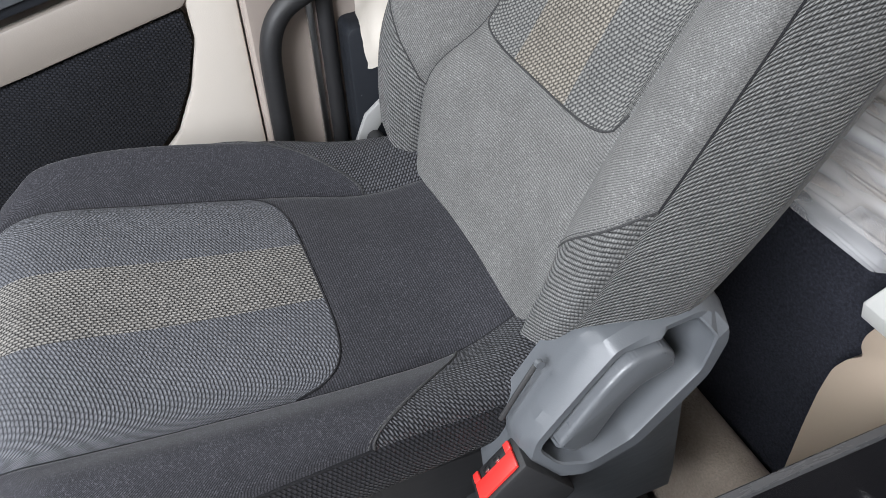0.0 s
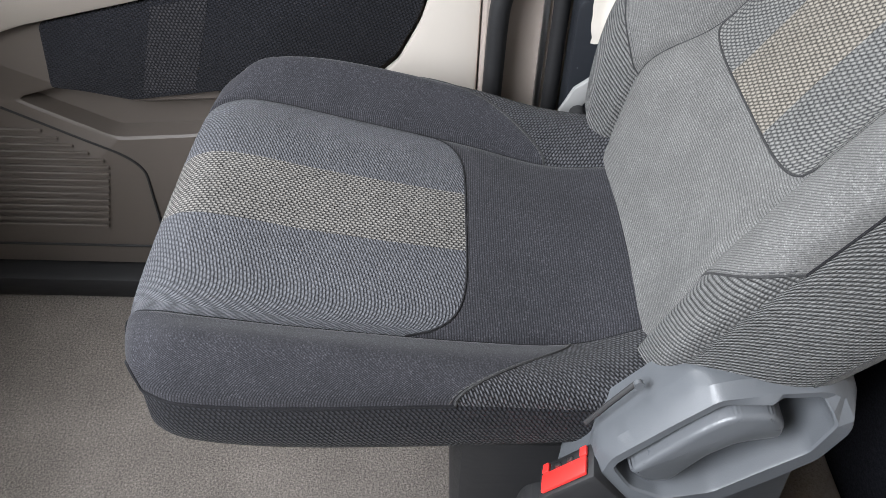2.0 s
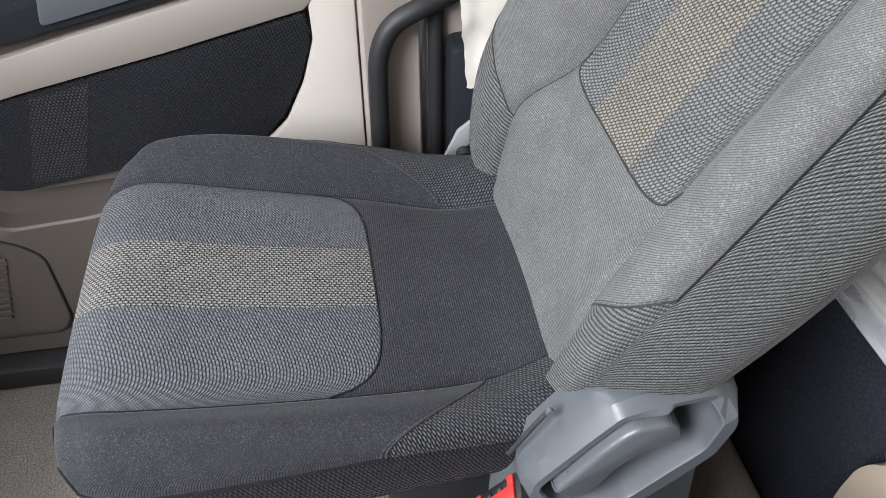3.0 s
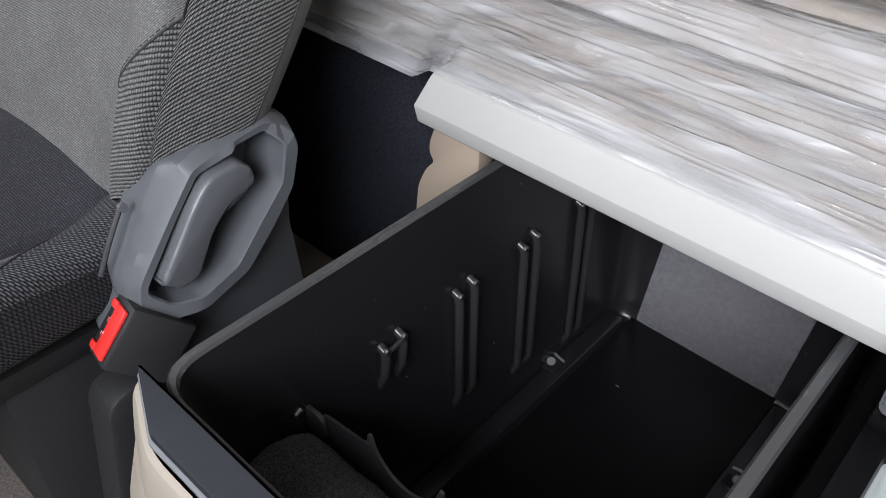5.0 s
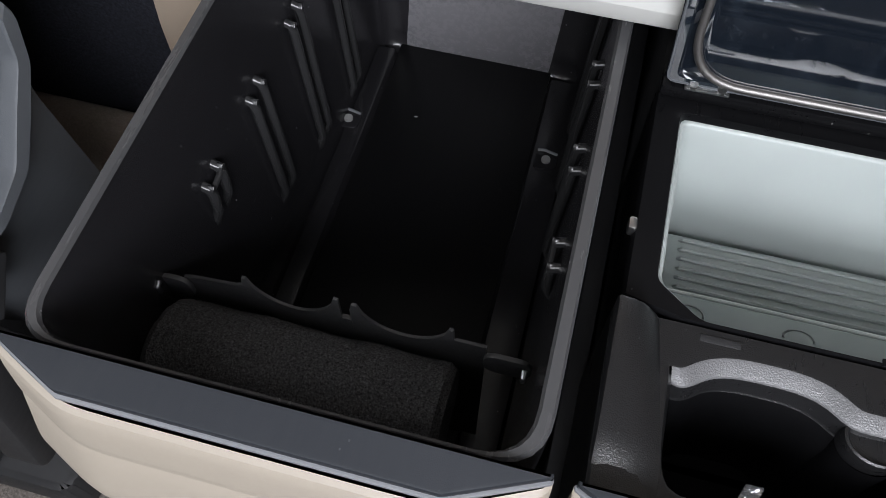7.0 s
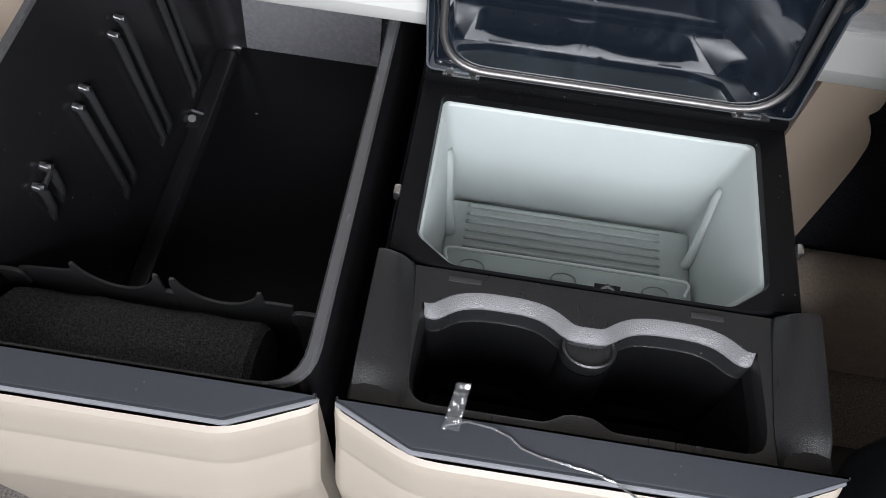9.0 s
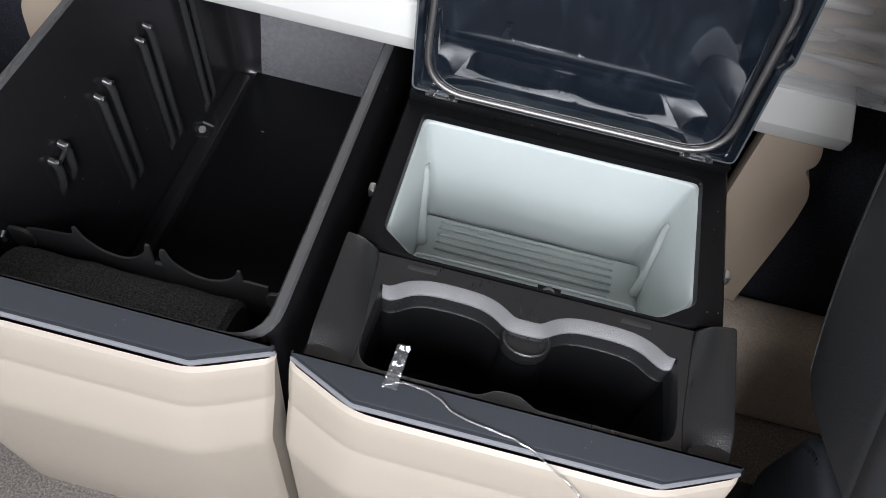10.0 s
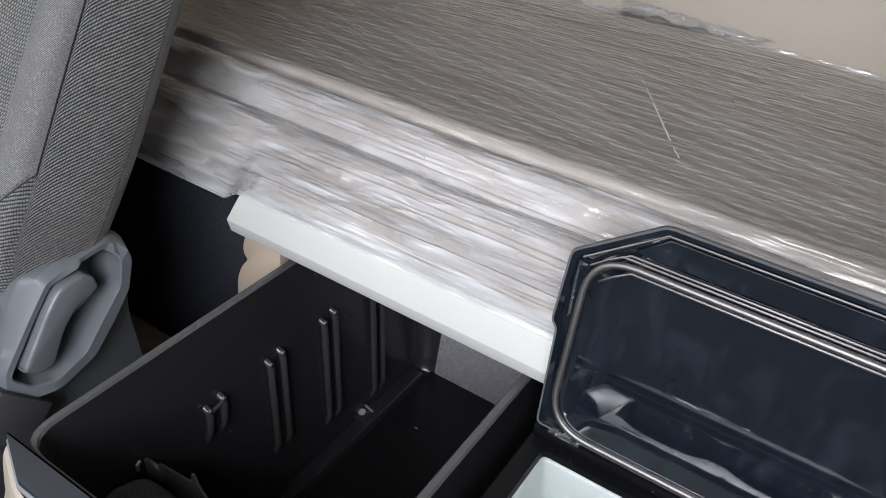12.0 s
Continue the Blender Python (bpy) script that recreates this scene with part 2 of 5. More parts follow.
M["bin_back"] = plastic("satin_grey_panel", (0.205, 0.200, 0.214), 0.27, 1500, 0.00003, 0.3, 0.2)
M["divider"] = plastic("satin_black_divider", (0.034, 0.034, 0.035), 0.38)
M["felt"] = carpet("black_felt", (0.018, 0.019, 0.025))
M["carpet"] = carpet("grey_brown_carpet", (0.188, 0.167, 0.150))
M["step_carpet"] = carpet("tan_step_lining", (0.36, 0.30, 0.25), 0.3)
M["seam_mid"] = fabric_plain("grey_seam_thread", (0.045, 0.045, 0.046), 0.3)
M["door_cloth"] = fabric_weave("door_cloth", (0.0025, 0.0027, 0.004), (0.014, 0.0148, 0.0195), 0.0048, 0.0032, 20, 0.0012, 0.12, 0.75, 0.5)
M["door_stripe"] = fabric_weave("door_stripe_cloth", (0.004, 0.0042, 0.006), (0.038, 0.037, 0.041), 0.0048, 0.0040, 60, 0.0012, 0.2, 0.85, 0.5)
# Lining beige is darkened for the shade on the door's inner face.
M["door_beige"] = plastic("shaded_door_beige", (0.088, 0.074, 0.064), 0.55, 700, 0.0003, 0.3, 0.1)
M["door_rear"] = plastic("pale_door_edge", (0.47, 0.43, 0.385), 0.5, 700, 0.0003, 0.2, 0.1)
M["pillar"] = plastic("warm_grey_pillar_lining", (0.31, 0.265, 0.235), 0.6, 700, 0.0003, 0.3, 0.1)
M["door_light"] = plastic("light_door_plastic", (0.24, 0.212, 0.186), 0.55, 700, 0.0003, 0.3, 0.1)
M["red"] = plastic("red_button_plastic", (0.72, 0.035, 0.03), 0.35, 900, 0.0001, 0.15, 0.1)
M["steel"], *_ = material("bright_steel", (0.62, 0.62, 0.62), 0.28, 1.0)
M["tube_steel"], *_ = material("bronze_tinted_tube", (0.21, 0.20, 0.195), 0.5, 1.0)
M["paper"] = plastic("off_white_paper", (0.50, 0.46, 0.41), 0.8, 300, 0.0006)
M["ceiling"] = plastic("headliner", (0.38, 0.37, 0.35), 0.9, 300, 0.0008)
M["mattress"] = fabric_plain("taupe_mattress_cloth", (0.33, 0.285, 0.243), 0.08, 0.05)


def film_material(name, haze=0.16, gloss_rough=0.2, fold=0.5, lines=0.5, shine=2.5, folds=(5.0, 30), cells=(7, 46), cell_share=0.30, spread=0.5, rows=None):
    """Thin clear wrap: clear with a milky share, broad soft folds, long fine creases and sharp reflections."""
    m = bpy.data.materials.new(name)
    m.use_nodes = True
    n, l = m.node_tree.nodes, m.node_tree.links
    n.remove(n["Principled BSDF"])
    out = n["Material Output"]
    tr, gl, df = n.new("ShaderNodeBsdfTransparent"), n.new("ShaderNodeBsdfGlossy"), n.new("ShaderNodeBsdfDiffuse")
    gl.inputs["Roughness"].default_value = gloss_rough
    gl.inputs["Color"].default_value = (0.92, 0.92, 0.92, 1)
    df.inputs["Color"].default_value = (0.62, 0.62, 0.63, 1)
    w = noise_tex(n, l, coords(n, l, "Object", (folds[0], folds[1], folds[1]), (0, 0, 4)), 1, 2.6, 0.45, 0.9)
    cr = noise_tex(n, l, coords(n, l, "Object", (3.6, 100, 100), (0, 0, -2)), 1, 1, 0.4, 0.25)
    fine = noise_tex(n, l, coords(n, l, "Object", (26, 260, 260), (0, 0, 4)), 1, 2, 0.5)
    ridge = math_node(n, l, "POWER", math_node(n, l, "SUBTRACT", 1.0, math_node(n, l, "ABSOLUTE", math_node(n, l, "MULTIPLY", math_node(n, l, "SUBTRACT", cr, 0.5), 5.0))), 3.0)
    cell = n.new("ShaderNodeTexVoronoi")
    cell.inputs["Scale"].default_value = 1.0
    l.new(coords(n, l, "Object", (cells[0], cells[1], cells[1]), (0, 0, 5)), cell.inputs["Vector"])
    w = math_node(n, l, "ADD", math_node(n, l, "MULTIPLY", w, 0.7), math_node(n, l, "MULTIPLY", cell.outputs["Distance"], cell_share))
    streak = None
    if rows:  # staggered short ridges, row by row, each a little out of line
        flat = coords(n, l, "Object", (1, 1, 1), (0, 0, -1.5))
        off = n.new("ShaderNodeTexNoise")
        off.inputs["Scale"].default_value, off.inputs["Detail"].default_value = 7.0, 2
        l.new(flat, off.inputs["Vector"])
        vec = n.new("ShaderNodeVectorMath")
        vec.operation = "MULTIPLY_ADD"
        vec.inputs[1].default_value = (0.05, 0.012, 0)
        l.new(off.outputs["Color"], vec.inputs[0])
        l.new(flat, vec.inputs[2])
        streak = weave_height(n, l, vec.outputs[0], rows[0], rows[1], 0.37)
        streak = math_node(n, l, "MULTIPLY", math_node(n, l, "POWER", streak, 3.0), math_node(n, l, "ADD", w, 0.15))
    h = math_node(n, l, "ADD", math_node(n, l, "MULTIPLY", w, fold * 8), math_node(n, l, "MULTIPLY", math_node(n, l, "ADD", math_node(n, l, "MAXIMUM", ridge, 0.0), math_node(n, l, "MULTIPLY", fine, 0.2)), lines))
    if rows:
        h = math_node(n, l, "ADD", h, math_node(n, l, "MULTIPLY", streak, 1.6))
    b = n.new("ShaderNodeBump")
    b.inputs["Strength"].default_value, b.inputs["Distance"].default_value = 1.0, 0.0011
    l.new(h, b.inputs["Height"])
    l.new(b.outputs[0], gl.inputs["Normal"])
    l.new(b.outputs[0], df.inputs["Normal"])
    fr = n.new("ShaderNodeFresnel")
    fr.inputs["IOR"].default_value = 1.5
    l.new(b.outputs[0], fr.inputs["Normal"])
    m1, m2 = n.new("ShaderNodeMixShader"), n.new("ShaderNodeMixShader")
    milky = ramp(n, l, w, [(0.36, grey(haze * (1 - spread))), (0.76, grey(min(1.0, haze * (1 + spread))))])
    if rows:
        milky = math_node(n, l, "ADD", milky, math_node(n, l, "MULTIPLY", streak, 0.30))
    l.new(milky, m1.inputs[0])
    l.new(tr.outputs[0], m1.inputs[1])
    l.new(df.outputs[0], m1.inputs[2])
    l.new(math_node(n, l, "MULTIPLY", fr.outputs[0], shine), m2.inputs[0])
    l.new(m1.outputs[0], m2.inputs[1])
    l.new(gl.outputs[0], m2.inputs[2])
    l.new(m2.outputs[0], out.inputs["Surface"])
    return m


M["lid"] = plastic("smudged_black_blue_reflex", (0.003, 0.0042, 0.0065), 0.035, 40, 0.00004, 0.3, 0.02, 0.5, 0.03)
ln, ll = M["lid"].node_tree.nodes, M["lid"].node_tree.links
# Finger smudges over a bluish base that stands for reflected light.
smear_reflex = ramp(ln, ll, noise_tex(ln, ll, coords(ln, ll, "Object", (9, 9, 5)), 2.2, 6, 0.7, 0.8), [(0.50, (0.0058, 0.0082, 0.0122)), (0.62, (0.0115, 0.0155, 0.0215)), (0.76, (0.040, 0.047, 0.056))])
ll.new(smear_reflex, ln["Principled BSDF"].inputs["Base Color"])
ln["Principled BSDF"].inputs["IOR"].default_value = 2.6
M["lip"] = plastic("lid_edge_glint_grey", (0.07, 0.075, 0.082), 0.15, 900, 0.0001, 0.4, 0.1)
M["film"] = film_material("clear_film", 0.13, 0.27, 0.22, 0.5, 1.8, (4.0, 20), (6, 60), 0.3, 0.4, (0.085, 0.0088))
M["film_front"] = film_material("layered_clear_film", 0.29, 0.23, 0.85, 0.95, 1.5, (7.0, 26), (14, 60), 0.5, 0.42, (0.12, 0.0135))
M["crease"] = plastic("whitened_film_crease", (0.46, 0.45, 0.44), 0.3, 900, 0.0001, 0.2, 0.1)
M["scrap"] = film_material("crumpled_milky_film", 0.32, 0.14, 0.5, 0.5, 2.8)
M["tape"] = film_material("clear_tape", 0.09, 0.12, 0.5, 0.5, 2.5)


# ---- mesh helpers ----
def thing(name, loc=(0, 0, 0), label="", category="", group="", kind=""):
    o = new(name)
    o.location = loc
    o.empty_display_size = 0.05
    return tagged(o, label, category, group, kind)


def origin_of(parent):
    p = Vector((0, 0, 0))
    while parent is not None:
        p += parent.location
        parent = parent.parent
    return p


def part(name, bm, mat, parent=None, label="", smooth=True, sharp=38):
    """One mesh object from a bmesh given in world coordinates."""
    me = bpy.data.meshes.new(name)
    bm.normal_update()
    bm.to_mesh(me)
    bm.free()
    me.materials.append(mat)
    if smooth:
        me.shade_smooth()
        me.set_sharp_from_angle(angle=radians(sharp))
    o = new(name, me)
    if parent is not None:
        o.parent = parent
        me.transform(Matrix.Translation(-origin_of(parent)))
    return tagged(o, label)


def tangents(xs, ys):
    return np.gradient(np.asarray(ys, float), np.asarray(xs, float)).tolist()


SPLINES = {}


def catmull(xs, ys, x):
    """A smooth curve through (xs, ys), at x."""
    if isinstance(ys, list):
        d = [ys[1] - ys[0]] + [(ys[k + 1] - ys[k - 1]) / 2 for k in range(1, len(ys) - 1)] + [ys[-1] - ys[-2]]
    else:
        if (xs, ys) not in SPLINES:
            SPLINES[(xs, ys)] = tangents(xs, ys)
        d = SPLINES[(xs, ys)]
    x = min(max(x, xs[0]), xs[-1])
    i = 0
    while i < len(xs) - 2 and x >= xs[i + 1]:
        i += 1
    h = xs[i + 1] - xs[i]
    t = (x - xs[i]) / h
    return (2 * t**3 - 3 * t**2 + 1) * ys[i] + (t**3 - 2 * t**2 + t) * h * d[i] + (-2 * t**3 + 3 * t**2) * ys[i + 1] + (t**3 - t**2) * h * d[i + 1]


def grid_bm(points, nu, nv, close_u=False):
    """A grid of faces over points[nu * nv] (u slow, v fast), with a UV map in metres along both ways."""
    bm = bmesh.new()
    pts = np.asarray(points, float).reshape(nu, nv, 3)
    vs = [[bm.verts.new(p) for p in row] for row in pts]
    du = np.zeros((nu, nv))
    du[1:] = np.cumsum(np.linalg.norm(np.diff(pts, axis=0), axis=2), axis=0)
    dv = np.zeros((nu, nv))
    dv[:, 1:] = np.cumsum(np.linalg.norm(np.diff(pts, axis=1), axis=2), axis=1)
    uvl = bm.loops.layers.uv.new("UVMap")
    for i in range(nu - (0 if close_u else 1)):
        k = (i + 1) % nu
        for j in range(nv - 1):
            try:
                f = bm.faces.new((vs[i][j], vs[k][j], vs[k][j + 1], vs[i][j + 1]))
            except ValueError:
                continue
            for lp, (a, c) in zip(f.loops, ((i, j), (k, j), (k, j + 1), (i, j + 1))):
                lp[uvl].uv = (du[a, c], dv[a, c])
    return bm


def box_bm(x0, x1, y0, y1, z0, z1, bev=0.0, seg=2):
    bm = bmesh.new()
    bmesh.ops.create_cube(bm, size=1, matrix=Matrix.LocRotScale(((x0 + x1) / 2, (y0 + y1) / 2, (z0 + z1) / 2), None, (x1 - x0, y1 - y0, z1 - z0)))
    if bev:
        bmesh.ops.bevel(bm, geom=bm.edges[:], offset=bev, segments=seg, profile=0.5, affect="EDGES")
    return bm


def prism_bm(outline, axis, a, b, bev=0.0, seg=2, taper=1.0):
    """A prism of a flat outline (two coordinates) between a and b along axis; taper shrinks the end at b about the middle."""
    bm = bmesh.new()
    mid = np.mean(np.asarray(outline, float), axis=0)

    def place(p, h):
        return {"x": (h, p[0], p[1]), "y": (p[0], h, p[1]), "z": (p[0], p[1], h)}[axis]

    lo = [bm.verts.new(place(p, a)) for p in outline]
    hi = [bm.verts.new(place(mid + (np.asarray(p) - mid) * taper, b)) for p in outline]
    k = len(lo)
    bm.faces.new(lo)
    bm.faces.new(hi)
    for i in range(k):
        bm.faces.new((lo[i], lo[(i + 1) % k], hi[(i + 1) % k], hi[i]))
    bmesh.ops.recalc_face_normals(bm, faces=bm.faces[:])
    if bev:
        bmesh.ops.bevel(bm, geom=bm.edges[:], offset=bev, segments=seg, profile=0.5, affect="EDGES")
    uvl = bm.loops.layers.uv.new("UVMap")
    i, j = {"x": (1, 2), "y": (0, 2), "z": (0, 1)}[axis]
    for f in bm.faces:
        for lp in f.loops:
            lp[uvl].uv = (lp.vert.co[i], lp.vert.co[j])
    return bm


def tube_bm(path, r, sides=10, closed=False, flat=1.0):
    """A round tube swept along a path, its ends capped."""
    p = [Vector(q) for q in path]
    m = len(p)
    bm = bmesh.new()
    rings, up = [], None
    for i in range(m):
        a = p[(i - 1) % m] if closed or i else p[0]
        b = p[(i + 1) % m] if closed or i < m - 1 else p[-1]
        t = (b - a).normalized()
        if up is None:
            up = t.orthogonal().normalized()
        up = (up - t * up.dot(t)).normalized()
        side = t.cross(up)
        rings.append([bm.verts.new(p[i] + r * (math.cos(2 * math.pi * k / sides) * up + flat * math.sin(2 * math.pi * k / sides) * side)) for k in range(sides)])
    for i in range(m if closed else m - 1):
        a, b = rings[i], rings[(i + 1) % m]
        for k in range(sides):
            bm.faces.new((a[k], a[(k + 1) % sides], b[(k + 1) % sides], b[k]))
    if not closed:
        bm.faces.new(rings[0][::-1])
        bm.faces.new(rings[-1])
    bmesh.ops.recalc_face_normals(bm, faces=bm.faces[:])
    return bm


def smooth_path(path, n=3):
    """The path with its corners cut n times."""
    p = [Vector(q) for q in path]
    for _ in range(n):
        p = [p[0]] + [a.lerp(b, k) for a, b in zip(p, p[1:]) for k in (0.25, 0.75)] + [p[-1]]
    return p


def rounded(outline, r, n=5):
    """The outline with its corners rounded."""
    out, k = [], len(outline)
    for i in range(k):
        p, a, b = (Vector(outline[j % k]).to_2d() for j in (i, i - 1, i + 1))
        d = min(r, 0.45 * (a - p).length, 0.45 * (b - p).length)
        s, e = p + (a - p).normalized() * d, p + (b - p).normalized() * d
        for j in range(n + 1):
            t = j / n
            out.append(tuple((1 - t) ** 2 * s + 2 * t * (1 - t) * p + t * t * e))
    return out


def join_bm(*bms):
    out = bmesh.new()
    for b in bms:
        me = bpy.data.meshes.new("tmp")
        b.to_mesh(me)
        b.free()
        out.from_mesh(me)
        bpy.data.meshes.remove(me)
    return out


def ring_bm(loops, cap_last=False, cap_first=False):
    """Faces between closed loops of equal length."""
    bm = bmesh.new()
    vs = [[bm.verts.new(p) for p in lp] for lp in loops]
    k = len(loops[0])
    for a, b in zip(vs, vs[1:]):
        for i in range(k):
            bm.faces.new((a[i], a[(i + 1) % k], b[(i + 1) % k], b[i]))
    if cap_last:
        bm.faces.new(vs[-1])
    if cap_first:
        bm.faces.new(vs[0][::-1])
    return bm


def rect_loop(x0, x1, y0, y1, z, r, n=6):
    return [(p[0], p[1], z) for p in rounded([(x0, y0), (x1, y0), (x1, y1), (x0, y1)], r, n)]


def onto_rect(loop, x0, x1, y0, y1, z, mid):
    """The loop pushed outward from mid onto a rectangle."""
    out = []
    for p in loop:
        dx, dy = p[0] - mid[0], p[1] - mid[1]
        s = min(((x1 if dx > 0 else x0) - mid[0]) / dx if abs(dx) > 1e-9 else 9e9, ((y1 if dy > 0 else y0) - mid[1]) / dy if abs(dy) > 1e-9 else 9e9)
        out.append((mid[0] + dx * s, mid[1] + dy * s, z))
    return out


def wall_with_opening(name, axis, at, thick, lo, hi, olo, ohi, mat):
    """A wall across axis with one rectangular opening, as four butted blocks in one mesh."""
    (u0, v0), (u1, v1), (a0, b0), (a1, b1) = lo, hi, olo, ohi
    bms = []
    for p, q, r, s in ((u0, u1, v0, b0), (u0, u1, b1, v1), (u0, a0, b0, b1), (a1, u1, b0, b1)):
        if axis == "x":
            bms.append(box_bm(at, at + thick, p, q, r, s))
        else:
            bms.append(box_bm(p, q, at, at + thick, r, s))
    return part(name, join_bm(*bms), mat, smooth=False)


# ---- the cab shell ----
tagged(part("floor", box_bm(-1.2, 1.2, -1.9, 0.75, -0.06, 0.0), M["carpet"], smooth=False), "grey-brown carpeted cab floor", "floor", kind="structure")
tagged(part("wall_rear", box_bm(-1.2, 1.2, 0.63, 0.69, 0.0, 2.0), M["beige_wall"], smooth=False), "plain beige rear wall lining behind the bunk", "wall", kind="structure")
tagged(part("ceiling", box_bm(-1.2, 1.2, -1.9, 0.69, 2.0, 2.05), M["ceiling"], smooth=False), "pale cab headliner", "ceiling", kind="structure")
tagged(wall_with_opening("wall_front", "y", -1.86, 0.06, (-1.2, 0.0), (1.2, 2.0), (-0.95, 1.05), (0.95, 1.95), M["dash"]), "dark front wall with the windscreen opening", "wall", kind="structure")
# The left block is an unseen addition, raised to keep light off the door.
tagged(part("wall_dash_blocker", join_bm(box_bm(-0.498, 1.05, -1.80, -1.28, 0.0, 0.66, 0.04, 4), box_bm(-1.05, -0.50, -1.80, -1.26, 0.0, 1.0, 0.04, 4)), M["dash"]), "blue-grey front lining, its unseen left end raised to shade the door", "wall", kind="structure")
tagged(wall_with_opening("wall_left", "x", -1.12, 0.06, (-1.8, 0.0), (0.63, 2.0), (-1.4, 0.9), (-0.55, 1.55), M["beige_wall"]), "beige cab side wall with a door window", "wall", kind="structure")
tagged(wall_with_opening("wall_right", "x", 1.06, 0.06, (-1.8, 0.0), (0.63, 2.0), (-1.4, 0.9), (-0.55, 1.55), M["beige_wall"]), "beige cab side wall with a door window", "wall", kind="structure")
for sx in (-1, 1):
    xa, xb = sorted((sx * 0.345, sx * 1.05))
    prof = rounded([(-0.155, 0.0), (-0.13, 0.177), (-0.062, 0.177), (-0.062, 0.0)], 0.03, 4)
    tagged(part("floor_step", prism_bm(prof, "x", xa, xb), M["step_carpet"]), "raised carpeted step at the foot of the bunk", "step", kind="structure")


# ---- bunk: base panels, white front trim, mattress, clear film ----
for sx in (-1, 1):
    xa, xb = sorted((sx * 0.40, sx * 1.055))
    tagged(part("bunk_base_panel", box_bm(xa, xb, -0.060, -0.02, 0.0, 0.52, 0.004), M["felt"]), "black felt panel closing the bunk base", "panel", kind="structure")
out = [(-0.441, 0.0), (-0.442, 0.30), (-0.441, 0.345), (-0.4375, 0.381), (-0.428, 0.404), (-0.4160, 0.4185), (-0.4225, 0.426), (-0.4225, 0.438), (-0.416, 0.457), (-0.414, 0.4705), (-0.36, 0.4705), (-0.36, 0.0)]
for sx in (-1, 1):
    o2 = [(p[0] if sx < 0 else -p[0] - 0.004, p[1]) for p in out]
    tagged(part("bunk_support_panel", prism_bm(rounded(o2, 0.008, 3), "y", -0.085, -0.0645, 0.0006), M["tan"]), "beige plastic support panel under the bunk edge", "panel")

trim = thing("bunk_trim", (0, -0.08, 0.5), "off-white plastic trim along the bunk front edge", "trim")
prof = [(-0.1020, 0.4690), (-0.1070, 0.4870), (-0.0955, 0.5170), (-0.0905, 0.5205), (-0.060, 0.5240), (-0.060, 0.466), (-0.0980, 0.466)]
rail = prism_bm(prof, "x", -0.4225, 0.4215, 0.0014, 2)
for v in rail.verts:  # the ends lean inwards towards the top
    v.co.x -= math.copysign(max(0.0, v.co.z - 0.487) * 0.36, v.co.x)
part("front_rail", rail, M["white"], trim, "", True, 14)


def bed_profile(y):
    """Height of the wrapped mattress over y: a sloping front, two folds, a flat top."""
    return catmull((-0.100, -0.090, -0.05, -0.008, 0.0, 0.008, 0.047, 0.055, 0.063, 0.1, 0.2, 0.4, 0.56, 0.63), (0.5145, 0.5265, 0.553, 0.5735, 0.5630, 0.579, 0.600, 0.5885, 0.602, 0.605, 0.609, 0.617, 0.615, 0.60), y)


def bed_sheet(lift, amp, nx, ny, x0, x1, y0=-0.098, y1=0.628, crinkle=0.0):
    pts = []
    for i in range(nx):
        x = x0 + (x1 - x0) * i / (nx - 1)
        for j in range(ny):
            y = y0 + (y1 - y0) * j / (ny - 1)
            w = noise.noise(Vector((x * 2.6, y * 36, 1.7))) + 0.12 * noise.noise(Vector((x * 5, y * 95, 4.1)))
            ridge = (1 - abs(noise.noise(Vector((x * 2.2 + 3, y * 22 - x * 2, 9.3))))) ** 6
            wob = 0.004 * noise.noise(Vector((x * 2.3, y * 3.0, 0.5)))
            edge = min(1.0, max(0.15, (y + 0.10) / 0.05))
            drape = 0.014 * min(1.0, max(0.0, (-0.412 - x) / 0.02)) * min(1.0, max(0.0, (-0.045 - y) / 0.05))
            if crinkle:  # short slanting creases, bunched unevenly
                wx, wy = x + 0.05 * noise.noise(Vector((x * 4, y * 9, 3.3))), y + 0.012 * noise.noise(Vector((x * 6, y * 14, 7.7)))
                bunch = max(0.0, noise.noise(Vector((x * 5, y * 11, 21.0))) + 0.35)
                w += crinkle * bunch * ((1 - abs(noise.noise(Vector((wx * 13 + wy * 26, wy * 62 - wx * 9, 13.1))))) ** 4 + 0.5 * (1 - abs(noise.noise(Vector((wx * 24 - wy * 70, wy * 90, 31.7))))) ** 5)
            pts.append((x, y, float(bed_profile(y)) + lift - drape + edge * (amp * (w + (0.3 if crinkle else 1.3) * ridge) + wob)))
    return grid_bm(pts, nx, ny)


mattress = thing("mattress", (0, 0.2, 0.55), "taupe bunk mattress still under clear wrapping", "mattress")
part("cover", bed_sheet(0.0, 0.0004, 120, 110, -1.05, 1.05, -0.085), M["mattress"], mattress)
part("core", box_bm(-1.05, 1.05, -0.055, 0.625, 0.53, 0.553, 0.003), M["mattress"], mattress)
film = thing("plastic_film", (0, 0.2, 0.6), "wrinkled clear plastic film wrapped over the mattress", "film")
part("front_sheet", bed_sheet(0.0050, 0.0013, 640, 130, -1.045, 1.045, -0.098, 0.056, 2.2), M["film_front"], film, "bunched milky film over the sloping front")
part("top_sheet", bed_sheet(0.0050, 0.0010, 300, 260, -1.045, 1.045, 0.0555, 0.628), M["film"], film, "tight film over the top")


